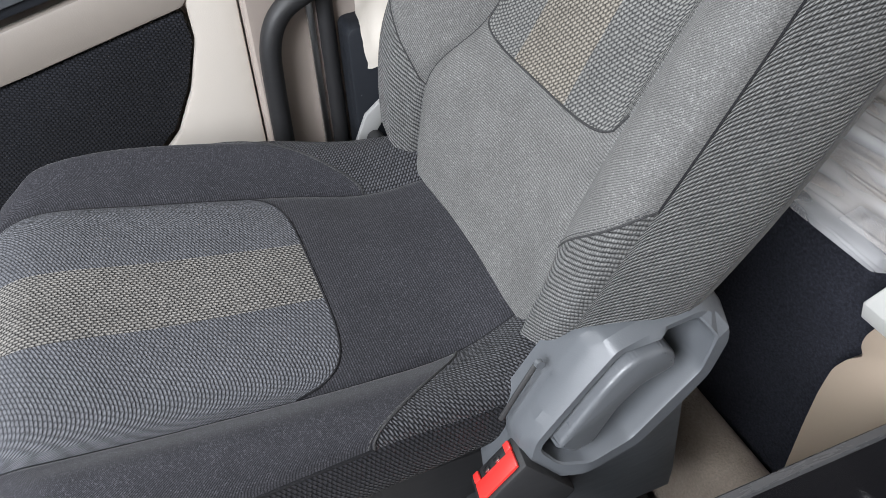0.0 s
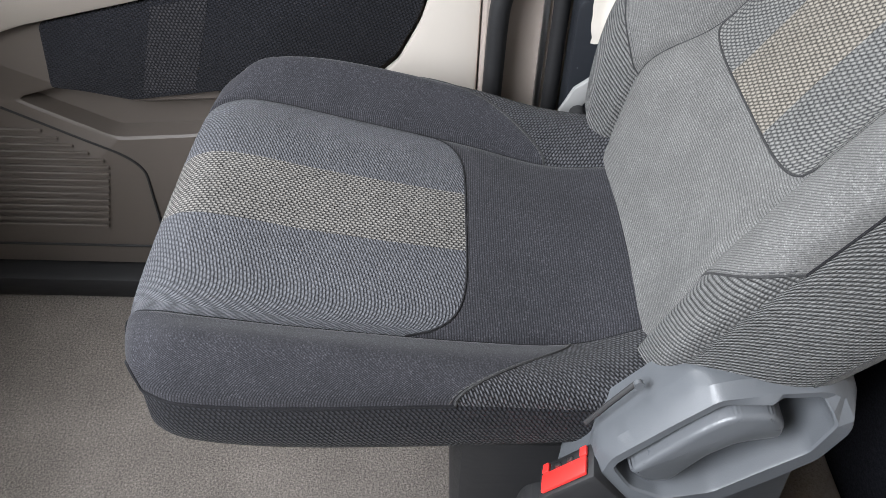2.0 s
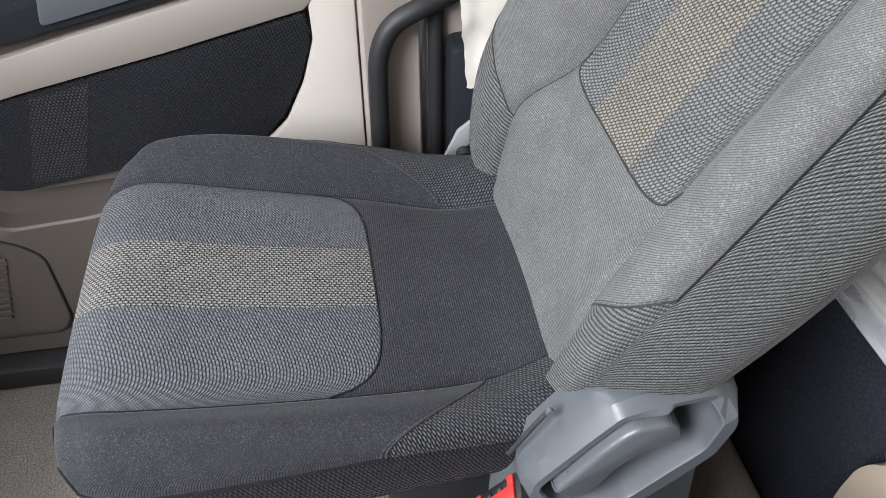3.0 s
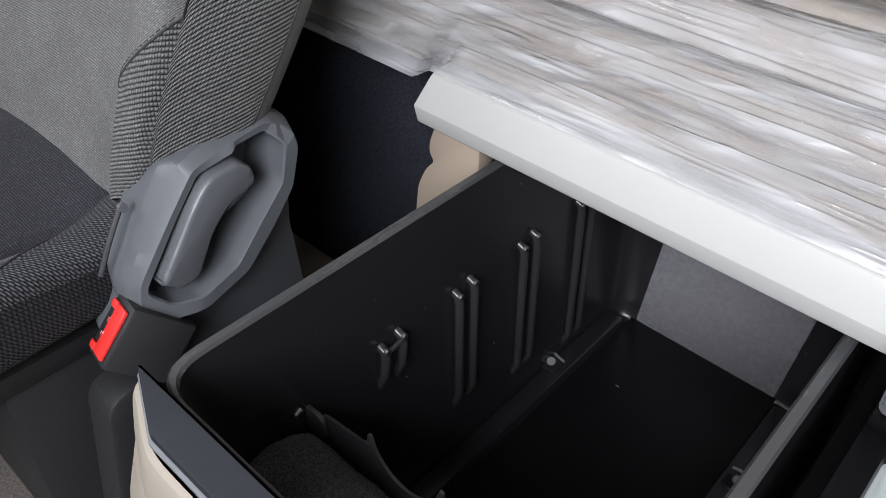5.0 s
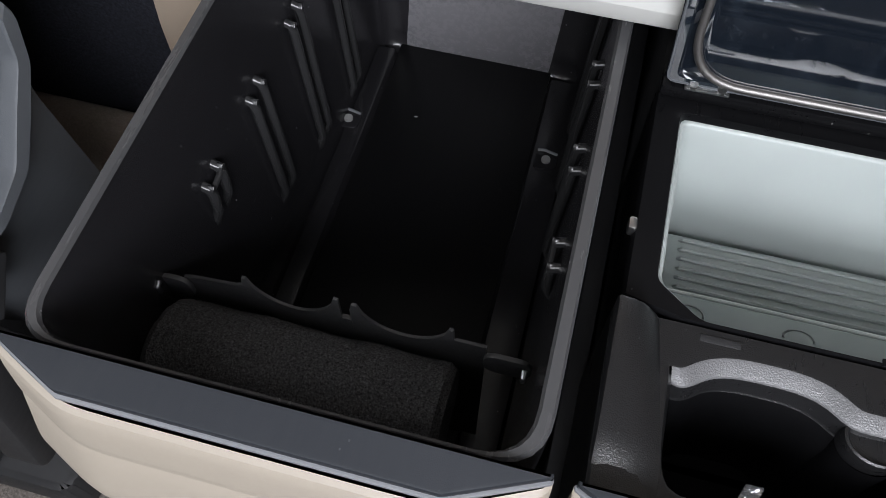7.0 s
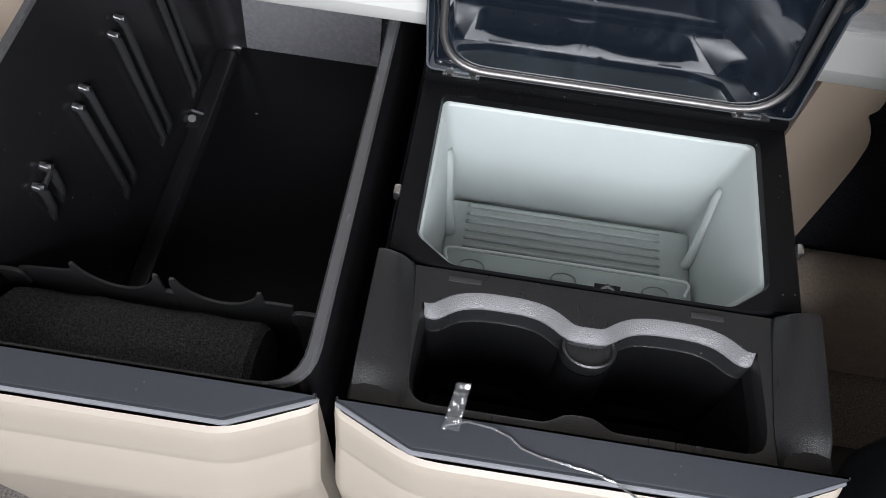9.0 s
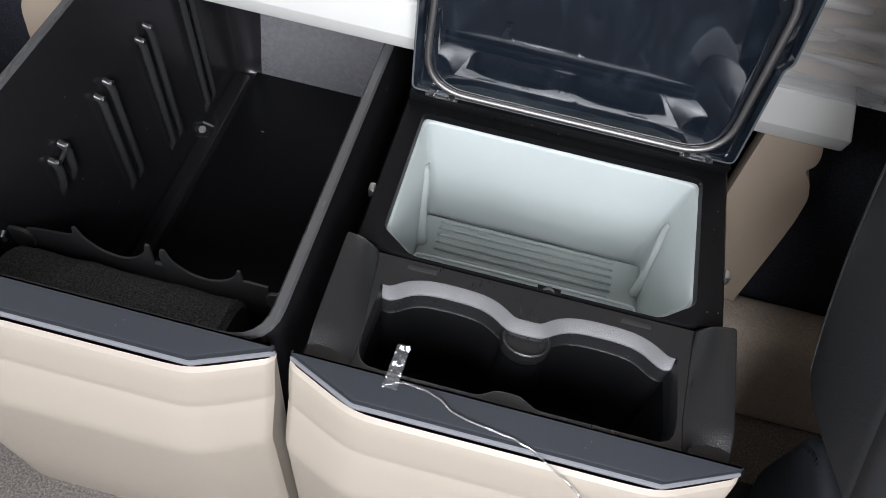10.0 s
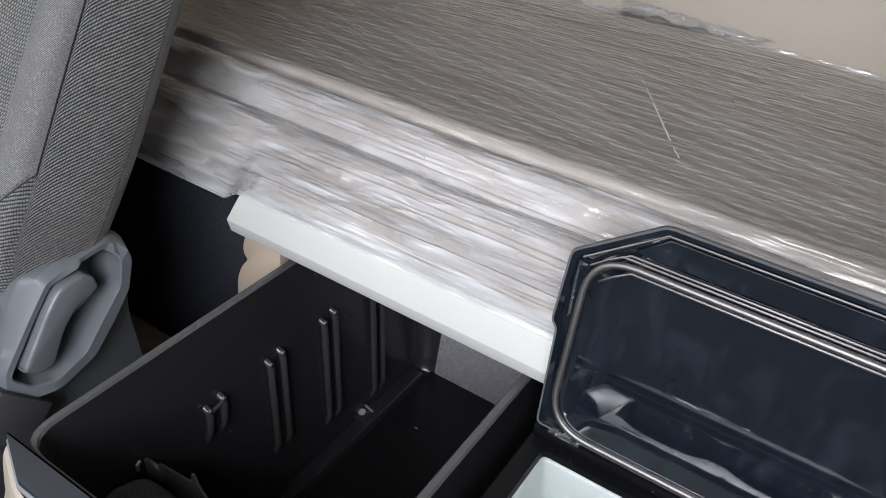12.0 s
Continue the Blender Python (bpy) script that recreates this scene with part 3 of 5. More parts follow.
# ---- drawer fronts ----
def drawer_front(owner, x0, x1):
    def bow(x):
        """The front stands proud in the middle and falls back softly to both ends."""
        d = min(x - x0, x1 - x)
        e = 0.004 * max(0.0, 1 - d / 0.006) ** 2
        f = (0.056 - d) / 0.052
        k = 0.12
        return e - 0.0245 + 0.0240 * (math.log(1 + math.exp(f / k)) * k) / 1.0003

    xs = sorted({*np.linspace(x0, x0 + 0.008, 6).tolist(), *np.linspace(x0 + 0.012, x0 + 0.09, 20).tolist(), (x0 + x1) / 2, *np.linspace(x1 - 0.09, x1 - 0.012, 20).tolist(), *np.linspace(x1 - 0.008, x1, 6).tolist()})
    prof = [(-0.441, 0.4515), (-0.4450, 0.4490), (-0.4472, 0.4450), (-0.4490, 0.4380), (-0.4530, 0.4180), (-0.4540, 0.4120), (-0.4538, 0.4090), (-0.4546, 0.4065), (-0.4562, 0.4040), (-0.4600, 0.3930), (-0.4655, 0.3780), (-0.4695, 0.3660), (-0.4712, 0.3585), (-0.4715, 0.3500), (-0.4705, 0.3380), (-0.466, 0.2), (-0.460, 0.1), (-0.452, 0.035), (-0.44, 0.02), (-0.425, 0.02)]
    pts = [(x, y + bow(x) * (0.55 if z < 0.05 else 1), z) for x in xs for y, z in prof]
    bm = grid_bm(pts, len(xs), len(prof))
    part("front_panel", bm, M["beige"], owner, "beige moulded front panel", True, 22)
    # side cheeks
    part("side_cheek", prism_bm([(min(p[0] + 0.0045, -0.4365), p[1]) for p in prof], "x", x0 + 0.0005, x0 + 0.003), M["beige"], owner)
    part("side_cheek", prism_bm([(min(p[0] + 0.0045, -0.4365), p[1]) for p in prof], "x", x1 - 0.003, x1 - 0.0005), M["beige"], owner)
    grip = [(x0 + 0.0, -0.4395), (x0 + 0.054, -0.4640), (x1 - 0.056, -0.4640), (x1, -0.4395), (x1, -0.4362), (x0, -0.4362)]
    part("edge_strip", prism_bm(grip, "z", 0.4522, 0.4560, 0.0012, 2), M["cap_edge"], owner, "lighter lower edge of the top strip")
    top = [(x0 + 0.001, -0.4380), (x0 + 0.0545, -0.4620), (x1 - 0.0565, -0.4620), (x1 - 0.001, -0.4380), (x1 - 0.001, -0.4362), (x0 + 0.001, -0.4362)]
    part("top_strip", prism_bm(top, "z", 0.4562, 0.4640, 0.002, 2), M["cap"], owner, "dark blue-grey soft top strip")
    part("backing", box_bm(x0 + 0.004, x1 - 0.004, -0.4395, -0.4362, 0.03, 0.452), M["black_matt"], owner)


# ---- storage drawer ----
drawer = thing("pull_out_bin", (-0.18, -0.15, 0.05), "open storage drawer with a deep black plastic bin", "drawer")
drawer_front(drawer, -0.347, -0.011)
X0, X1, Y0, Y1 = -0.3455, -0.0125, -0.4355, 0.185
loops = [rect_loop(X0 + 0.008, X1 - 0.008, Y0 + 0.004, Y1, 0.06, 0.03), rect_loop(X0 + 0.004, X1 - 0.004, Y0, Y1, 0.445, 0.035), rect_loop(X0 + 0.004, X1 - 0.004, Y0, Y1, 0.4535, 0.035),
         rect_loop(X0 + 0.0058, X1 - 0.0058, Y0 + 0.002, Y1 - 0.002, 0.456, 0.034), rect_loop(X0 + 0.0118, X1 - 0.0125, Y0 + 0.0035, Y1 - 0.008, 0.456, 0.032),
         rect_loop(X0 + 0.0135, X1 - 0.0145, Y0 + 0.0045, Y1 - 0.009, 0.453, 0.032), rect_loop(X0 + 0.0175, X1 - 0.017, Y0 + 0.009, Y1 - 0.011, 0.34, 0.03),
         rect_loop(X0 + 0.030, X1 - 0.030, Y0 + 0.04, Y1 - 0.014, 0.130, 0.03), rect_loop(X0 + 0.034, X1 - 0.034, Y0 + 0.045, Y1 - 0.018, 0.114, 0.03), rect_loop(X0 + 0.045, X1 - 0.045, Y0 + 0.055, Y1 - 0.022, 0.110, 0.02)]
part("rear_plate", prism_bm(rounded([(-0.281, 0.1115), (-0.090, 0.1115), (-0.078, 0.30), (-0.066, 0.45), (-0.255, 0.45)], 0.006, 3), "y", 0.1655, 0.1700, 0.001), M["bin_back"], drawer, "satin grey rear panel of the bin")
part("bin", ring_bm(loops[5:], cap_last=True), M["black"], drawer)
part("bin_shell", ring_bm(loops[:3]), M["black"], drawer)
part("rim", ring_bm(loops[2:6]), M["rim"], drawer, "satin rim of the bin, paled for its highlight")
for sx, xa, xb in ((-1, X0 + 0.033, X0 + 0.061), (1, X1 - 0.076, X1 - 0.033)):
    sl = [(xa, 0.1105), (xa, 0.126), (xb - 0.006, 0.126), (xb, 0.1105)] if sx < 0 else [(xa, 0.1105), (xa + 0.006, 0.126), (xb, 0.126), (xb, 0.1105)]
    part("floor_rail", prism_bm(sl, "y", -0.36, 0.145, 0.0015), M["black"], drawer)
for side in (-1, 1):
    for k, (yy, low) in enumerate(((-0.245, 0.295), (-0.149, 0.19), (-0.051, 0.16), (0.05, 0.135))):
        for dy in (0.0, 0.021):
            zt = 0.341 + (0.004 if dy else 0)
            xt = (X0 + 0.0172) if side < 0 else (X1 - 0.0168)
            xl = xt - side * (0.341 - low) * 0.06
            pth = [(xt + side * 0.004, yy + dy, zt + 0.004), (xt - side * 0.0045, yy + dy, zt + 0.001), (xt - side * 0.0062, yy + dy, zt - 0.006), (xl - side * 0.004, yy + dy - 0.002, low + 0.02), (xl + side * 0.003, yy + dy - 0.003, low)]
            part("wall_rib", tube_bm(pth, 0.0048, 10), M["bin_rib"], drawer)
            tip = box_bm(-0.0033, 0.0033, -0.0030, 0.0030, -0.0030, 0.0030, 0.0007, 2)
            tip.transform(Matrix.Translation((xt - side * 0.0068, yy + dy, zt + 0.0022)) @ Matrix.Rotation(radians(45), 4, "X"))
            part("rib_tip", tip, M["bin_rib"], drawer)
        if k == 0:
            part("rib_bridge", tube_bm([(xt - side * 0.0075, yy, 0.3405), (xt - side * 0.0075, yy + 0.021, 0.3445)], 0.0026, 8), M["bin_rib"], drawer)
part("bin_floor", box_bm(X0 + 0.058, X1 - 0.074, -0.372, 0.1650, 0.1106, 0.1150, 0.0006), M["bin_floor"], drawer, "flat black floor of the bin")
for bx in (-0.311, -0.066):
    part("bolt_lug", prism_bm(rounded([(bx - 0.014, 0.002), (bx + 0.014, 0.006), (bx + 0.014, 0.03), (bx - 0.014, 0.032)], 0.008, 4), "z", 0.119, 0.1285, 0.0015), M["black"], drawer)
    part("bolt", tube_bm([(bx, 0.016, 0.128), (bx, 0.016, 0.1315), (bx, 0.016, 0.1318)], 0.0054, 12), M["zinc"], drawer, "small bright bolt head")
    part("bolt_bar", tube_bm([(bx - 0.012, 0.029, 0.1285), (bx - 0.004, 0.030, 0.1295), (bx + 0.012, 0.027, 0.1285)], 0.0019, 6), M["cap_edge"], drawer)


def dip(xa, za, xb, zb, low, n=20):
    """A hollow for a bottle between two pointed tips."""
    out = []
    for k in range(n + 1):
        u = k / n
        bow = (1 - (2 * u - 1) ** 2) ** 0.62
        edge = za + (zb - za) * u
        out.append((xa + (xb - xa) * u, edge - (edge - low) * bow))
    return out


divider = thing("bottle_divider", (-0.187, -0.324, 0.12), "black scalloped divider standing in the drawer", "divider")
left = [(-0.312, 0.12), (-0.312, 0.338), (-0.305, 0.341), (-0.267, 0.346), (-0.2605, 0.350), (-0.2585, 0.362)] + dip(-0.2555, 0.362, -0.186, 0.364, 0.329) + [(-0.1825, 0.363), (-0.1815, 0.12)]
right = [(-0.1752, 0.12), (-0.1745, 0.352), (-0.1725, 0.361)] + dip(-0.1685, 0.361, -0.0975, 0.359, 0.328) + [(-0.0945, 0.358), (-0.0935, 0.343), (-0.069, 0.343), (-0.069, 0.12)]
for o2 in (left, right):
    part("plate", prism_bm(o2, "y", -0.3250, -0.3225), M["divider"], divider)
part("bridge", box_bm(-0.1825, -0.1740, -0.3255, -0.3215, 0.12, 0.335), M["divider"], divider)
for x0, x1 in ((-0.3285, -0.3095), (-0.0660, -0.0370)):
    clip = part("end_clip", prism_bm(rounded([(x0 - 0.004, 0.312), (x1 + 0.004, 0.312), (x1 + 0.004, 0.341), (x0 - 0.004, 0.341)], 0.012, 6), "y", -0.3300, -0.3255, 0.0012, 2), M["divider"], divider, "rounded end clip of the divider")
    xw = x0 + 0.001 if x0 < -0.2 else x1 - 0.001
    part("pin", tube_bm([(xw, -0.3385, 0.331), (xw, -0.3385, 0.3385), (xw, -0.334, 0.341)], 0.0022, 8), M["steel"], clip, "small bright pin")
fp = []
for i in range(150):
    x = -0.312 + 0.226 * i / 149
    e = min(1.0, min(i, 149 - i) / 4.0)
    for j in range(73):
        a = math.pi * (-0.25 + 1.5 * j / 72)
        r = (0.054 + 0.0022 * noise.noise(Vector((x * 30, a * 3, 2))) + 0.0018 * noise.noise(Vector((x * 330, a * 17, 5)))) * (0.9 + 0.1 * e)
        yy, zz = -0.3785 + r * math.cos(a) * 0.88, 0.301 + r * math.sin(a)
        fp.append((x, yy, zz))
foam = thing("foam_roll", (-0.2, -0.378, 0.25), "black coarse foam roll lying in the front of the drawer", "foam")
part("roll", grid_bm(fp, 150, 73), M["foam"], foam)
for row in (fp[:73], fp[-73:]):
    cap = bmesh.new()
    cap.faces.new([cap.verts.new(p) for p in row])
    part("end_face", cap, M["foam"], foam)


# ---- refrigerator drawer ----
fridge = thing("pull_out_fridge", (0.168, -0.15, 0.05), "pulled-out refrigerator drawer with a raised lid and cup holders", "fridge")
drawer_front(fridge, 0.0, 0.336)
# liner opening outline: back corners square, front corners cut
op = rounded([(0.062, -0.310), (0.274, -0.310), (0.303, -0.288), (0.303, -0.147), (0.032, -0.147), (0.032, -0.288)], 0.006, 3)
mid = (0.1675, -0.225)


def lift(z):
    return [(p[0], p[1], z) for p in op]


def liner_loop(x0, x1, yf, yb, z, cut=0.022, r=0.006):
    """The liner at one height: back corners square, front corners cut."""
    o2 = rounded([(x0 + cut * 1.3, yf), (x1 - cut * 1.3, yf), (x1, yf + cut), (x1, yb), (x0, yb), (x0, yf + cut)], r, 3)
    return [(p[0], p[1], z) for p in o2]


part("top_frame", ring_bm([onto_rect(op, 0.0125, 0.3265, -0.313, -0.118, 0.06, mid), onto_rect(op, 0.0105, 0.3285, -0.3135, -0.1165, 0.432, mid), onto_rect(op, 0.0125, 0.3265, -0.312, -0.118, 0.435, mid),
                           [(mid[0] + (p[0] - mid[0]) * 1.012, mid[1] + (p[1] - mid[1]) * 1.015, 0.435) for p in op], [(p[0], p[1], 0.428) for p in op], [(p[0], p[1], 0.424) for p in op] ]), M["frame"], fridge, "black surround of the cold box", smooth=True)
part("liner", ring_bm([lift(0.4285), liner_loop(0.0335, 0.3015, -0.3085, -0.1485, 0.4280), liner_loop(0.0350, 0.3000, -0.3070, -0.1500, 0.4255), liner_loop(0.0430, 0.2920, -0.303, -0.1520, 0.352, 0.021, 0.01), liner_loop(0.0455, 0.2895, -0.302, -0.1530, 0.333, 0.021, 0.012),
                       liner_loop(0.0470, 0.2880, -0.301, -0.1510, 0.315, 0.02, 0.014), liner_loop(0.0500, 0.2850, -0.298, -0.1480, 0.274, 0.02, 0.014), liner_loop(0.0560, 0.2790, -0.292, -0.150, 0.268, 0.02, 0.012)], cap_last=True), M["liner"], fridge, "pale grey moulded inner liner", True, 50)
part("rib_plate", box_bm(0.0475, 0.2875, -0.236, -0.1612, 0.269, 0.3008, 0.004, 3), M["liner"], fridge, "ribbed floor plate of the liner")
for k in range(7):
    y = -0.1675 - 0.0092 * k
    part("floor_rib", tube_bm([(0.0665, y, 0.2990), (0.0690, y, 0.3018), (0.255, y, 0.3018), (0.2575, y, 0.2990)], 0.0021, 8), M["liner"], fridge)
for sx, x in ((1, 0.0405), (-1, 0.2925)):
    pth = [(x - sx * 0.0040, -0.1560, 0.372), (x - sx * 0.0005, -0.1600, 0.362), (x + sx * 0.0022, -0.178, 0.335), (x + sx * 0.0075, -0.196, 0.310), (x + sx * 0.010, -0.199, 0.299)]
    part("wall_rib", tube_bm(smooth_path(pth, 2), 0.0075 if sx > 0 else 0.0052, 12), M["liner"], fridge, "slanting rib on the liner wall")
shelf = rounded([(0.050, -0.2270), (0.283, -0.2270), (0.285, -0.270), (0.262, -0.296), (0.074, -0.296), (0.049, -0.270)], 0.008, 4)
part("liner_shelf", prism_bm(shelf, "z", 0.2690, 0.3155, 0.0022, 3), M["liner"], fridge, "raised shelf at the front of the liner")
part("shelf_edge", tube_bm(smooth_path([(0.054, -0.2400, 0.3150), (0.050, -0.2290, 0.3162), (0.058, -0.2262, 0.3168), (0.272, -0.2262, 0.3168), (0.283, -0.2285, 0.3162), (0.277, -0.2420, 0.3150)], 2), 0.0016, 8), M["edge"], fridge, "bright raised edge of the shelf")
for y in (-0.249, -0.259, -0.269):
    part("shelf_rib", tube_bm([(0.066, y, 0.3152), (0.268, y, 0.3152)], 0.0009, 6), M["liner"], fridge)
for x in (0.078, 0.164, 0.250):
    part("shelf_tab", tube_bm([(x + 0.012 * math.cos(a), -0.2435 + 0.0075 * math.sin(a), 0.3156) for a in np.linspace(-0.2, math.pi + 0.2, 13)], 0.0010, 6), M["liner"], fridge)
part("latch", tube_bm([(0.175, -0.3125, 0.4345), (0.180, -0.3100, 0.4365), (0.185, -0.3125, 0.4345)], 0.0018, 8), M["black_matt"], fridge)
part("latch_plate", box_bm(0.170, 0.190, -0.314, -0.3085, 0.4345, 0.4362, 0.0006), M["frame"], fridge)
for x in (0.0095, 0.3292):
    part("side_knob", box_bm(x - 0.003, x + 0.003, -0.257, -0.247, 0.428, 0.439, 0.002), M["steel"], fridge, "small bright side catch")
part("hinge_beam", box_bm(0.012, 0.327, -0.135, -0.1185, 0.4352, 0.447, 0.003), M["frame"], fridge)
# Added block that blackens the gap, where only shade would be.
part("gap_shade_block", box_bm(-0.0065, 0.0095, -0.432, 0.25, 0.025, 0.30, 0.002), M["black_matt"], fridge, "added black block for the shade between the drawers")
part("fridge_body", box_bm(0.0125, 0.3265, -0.117, 0.25, 0.06, 0.430, 0.004), M["black_matt"], fridge)

# lid, leaning back a little
LO, LV, LN = Vector((0.168, -0.133, 0.447)), Vector((0, 0.038, 0.224)).normalized(), Vector((0, -0.224, 0.038)).normalized()


def lid_pt(x, v, n):
    return tuple(Vector((x, LO.y, LO.z)) + LV * v + LN * n)


lid_out = rounded([(0.013, 0.003), (0.328, 0.003), (0.330, 0.108), (0.335, 0.114), (0.333, 0.186), (0.262, 0.236), (0.076, 0.236), (0.004, 0.186), (0.002, 0.114), (0.008, 0.108)], 0.006, 3)


def lid_loop(loop, n, k=1.0, c=(0.168, 0.115)):
    return [lid_pt(c[0] + (p[0] - c[0]) * k, c[1] + (p[1] - c[1]) * k, n) for p in loop]


LID_LEAN = 0.098  # the pane sinks towards the lid's free edge


def pane_depth(v):
    return 0.0015 - (v - 0.018) * LID_LEAN


pane = rounded([(0.040, 0.016), (0.298, 0.016), (0.302, 0.150), (0.275, 0.178), (0.062, 0.178), (0.036, 0.150)], 0.012, 5)


def pane_loop(k, dn=0.0):
    c = (0.169, 0.097)
    out = []
    for p in pane:
        x, v = c[0] + (p[0] - c[0]) * k, c[1] + (p[1] - c[1]) * k
        out.append(lid_pt(x, v, pane_depth(v) + dn))
    return out


def lid_ring():
    """The lid's body: its outline with a flat border, joined to the sunken pane by a sloping wall."""
    bm = ring_bm([lid_loop(lid_out, -0.020, 0.90), lid_loop(lid_out, -0.016, 0.93), lid_loop(lid_out, -0.0065, 0.985), lid_loop(lid_out, -0.004), lid_loop(lid_out, -0.001), lid_loop(lid_out, 0.001, 0.992), lid_loop(lid_out, 0.001, 0.955), lid_loop(lid_out, -0.003, 0.945)], cap_first=True)
    bm.verts.ensure_lookup_table()
    outer = list(bm.verts[-len(lid_out):])
    c = Vector(lid_pt(0.169, 0.097, 0))

    def angle(p):
        d = Vector(p) - c
        return math.atan2(d.dot(LV), d.x)

    lips = [[bm.verts.new(p) for p in pane_loop(k, dn)] for k, dn in ((1.055, 0.0), (1.03, 0.0))]
    a1, a2 = sorted(outer, key=lambda v: angle(v.co)), sorted(lips[0], key=lambda v: angle(v.co))
    i = j = 0
    n1, n2 = len(a1), len(a2)
    while i < n1 or j < n2:
        t1 = angle(a1[(i + 1) % n1].co) + (2 * math.pi if i + 1 >= n1 else 0)
        t2 = angle(a2[(j + 1) % n2].co) + (2 * math.pi if j + 1 >= n2 else 0)
        if j >= n2 or (i < n1 and t1 <= t2):
            bm.faces.new((a1[i % n1], a1[(i + 1) % n1], a2[j % n2]))
            i += 1
        else:
            bm.faces.new((a1[i % n1], a2[(j + 1) % n2], a2[j % n2]))
            j += 1
    for k in range(n2):
        bm.faces.new((lips[0][k], lips[0][(k + 1) % n2], lips[1][(k + 1) % n2], lips[1][k]))
    bmesh.ops.recalc_face_normals(bm, faces=bm.faces[:])
    return bm


lid = part("lid", lid_ring(), M["lid"], fridge, "glossy black raised lid seen from its inner side", True, 25)
# Light caught by the lid's bevelled edge, made as a paler tube.
part("lid_edge_glint", tube_bm([tuple(p) for p in lid_loop(lid_out, 0.0005, 0.990)], 0.0013, 6, True), M["lip"], lid, "thin pale tube for the highlight on the lid edge")
gask = rounded([(0.026, 0.010), (0.312, 0.010), (0.316, 0.192), (0.024, 0.192)], 0.042, 9)
part("gasket_tube", tube_bm([lid_pt(p[0], p[1], 0.004) for p in gask], 0.0032, 10, True), M["tube_steel"], lid, "bronze-grey tubular gasket loop")
part("inner_plate", ring_bm([pane_loop(1.03), pane_loop(0.985)], cap_last=True), M["lid"], lid, "sunken glossy inner panel", True, 20)
for v, xa, xb in ((0.1858, 0.060, 0.278), (0.1975, 0.050, 0.288), (0.2010, 0.056, 0.282)):
    part("lid_ridge", tube_bm([lid_pt(xa - 0.026, v - 0.020, -0.002), lid_pt(xa - 0.012, v - 0.008, 0.001), lid_pt(xa, v, 0.0025), lid_pt(xb, v, 0.0025), lid_pt(xb + 0.012, v - 0.008, 0.001), lid_pt(xb + 0.026, v - 0.020, -0.002)], 0.0012, 6), M["tube_steel"], lid, "thin bright moulded ridge")
rim_line = [(0.017, 0.184), (0.080, 0.2285), (0.258, 0.2285), (0.320, 0.184)]
part("lid_ridge", tube_bm([lid_pt(x, v, 0.0018) for x, v in rim_line], 0.0010, 6), M["tube_steel"], lid, "thin bright moulded ridge")
facet = rounded([(0.056, 0.2045), (0.281, 0.2045), (0.256, 0.2255), (0.082, 0.2255)], 0.003, 3)
part("lid_facet", ring_bm([[lid_pt(x, v, -0.006) for x, v in facet], [lid_pt(x, v, 0.0012) for x, v in facet], [lid_pt(0.1685 + (x - 0.1685) * 0.99, 0.215 + (v - 0.215) * 0.93, 0.0020) for x, v in facet]], cap_last=True), M["lid"], lid, "long glossy facet above the gasket", True, 20)
for x in (0.044, 0.292):
    hinge = part("hinge", box_bm(x - 0.016, x + 0.016, -0.1365, -0.129, 0.4472, 0.4500, 0.001), M["steel"], fridge, "bright metal hinge plate")
    for d in (-0.010, 0.010):
        part("screw", tube_bm([(x + d, -0.134, 0.450), (x + d, -0.1345, 0.4525)], 0.0032, 10), M["steel"], hinge)

# cup holder tray


def cup_back(x):
    """Rear edge of the double well: two broad round ends that meet in a soft saddle."""
    best = []
    for c0 in (0.1045, 0.2305):
        d = min(1.0, abs(x - c0) / 0.0605)
        best.append(-0.390 + 0.0590 * (1 - d**2.8) ** (1 / 2.8))
    best.append(-0.3475)
    k = 420.0
    return math.log(sum(math.exp(k * (v + 0.36)) for v in best)) / k - 0.36


def cup_front(x):
    return -0.4265 + 0.0085 * math.exp(-(((x - 0.163) / 0.017) ** 4))


hole = [(x, cup_front(x)) for x in np.linspace(0.062, 0.275, 34)]
hole += [(0.2805, -0.4255), (0.2855, -0.4225), (0.2885, -0.417), (0.2900, -0.410), (0.2908, -0.400), (0.2910, -0.390)]
NB = len(hole)
hole += [(x, cup_back(x)) for x in 0.1675 + 0.1232 * np.cos(np.linspace(0.06, math.pi - 0.06, 90))]
NE = len(hole)
hole += [(0.0440, -0.390), (0.0442, -0.400), (0.0450, -0.410), (0.0466, -0.417), (0.0497, -0.4225), (0.0550, -0.4255)]
cm = (0.1675, -0.388)


def inward(loop, d):
    """The closed outline moved inwards by d along its own normals, smoothed a little."""
    p = np.asarray(loop, float)
    t = np.roll(p, -2, 0) - np.roll(p, 2, 0)
    t /= np.linalg.norm(t, axis=1)[:, None]
    nrm = np.stack((-t[:, 1], t[:, 0]), 1)
    for _ in range(4):
        nrm = (np.roll(nrm, 1, 0) + 2 * nrm + np.roll(nrm, -1, 0)) / 4
    nrm /= np.linalg.norm(nrm, axis=1)[:, None]
    return p + nrm * np.asarray(d)[:, None]


def tray_top(y):
    """The tray falls a little towards the cold box."""
    return 0.4345 + (-0.3145 - y) * 0.125


def on_tray(loop, dz=0.0):
    return [(p[0], p[1], tray_top(p[1]) + dz) for p in loop]


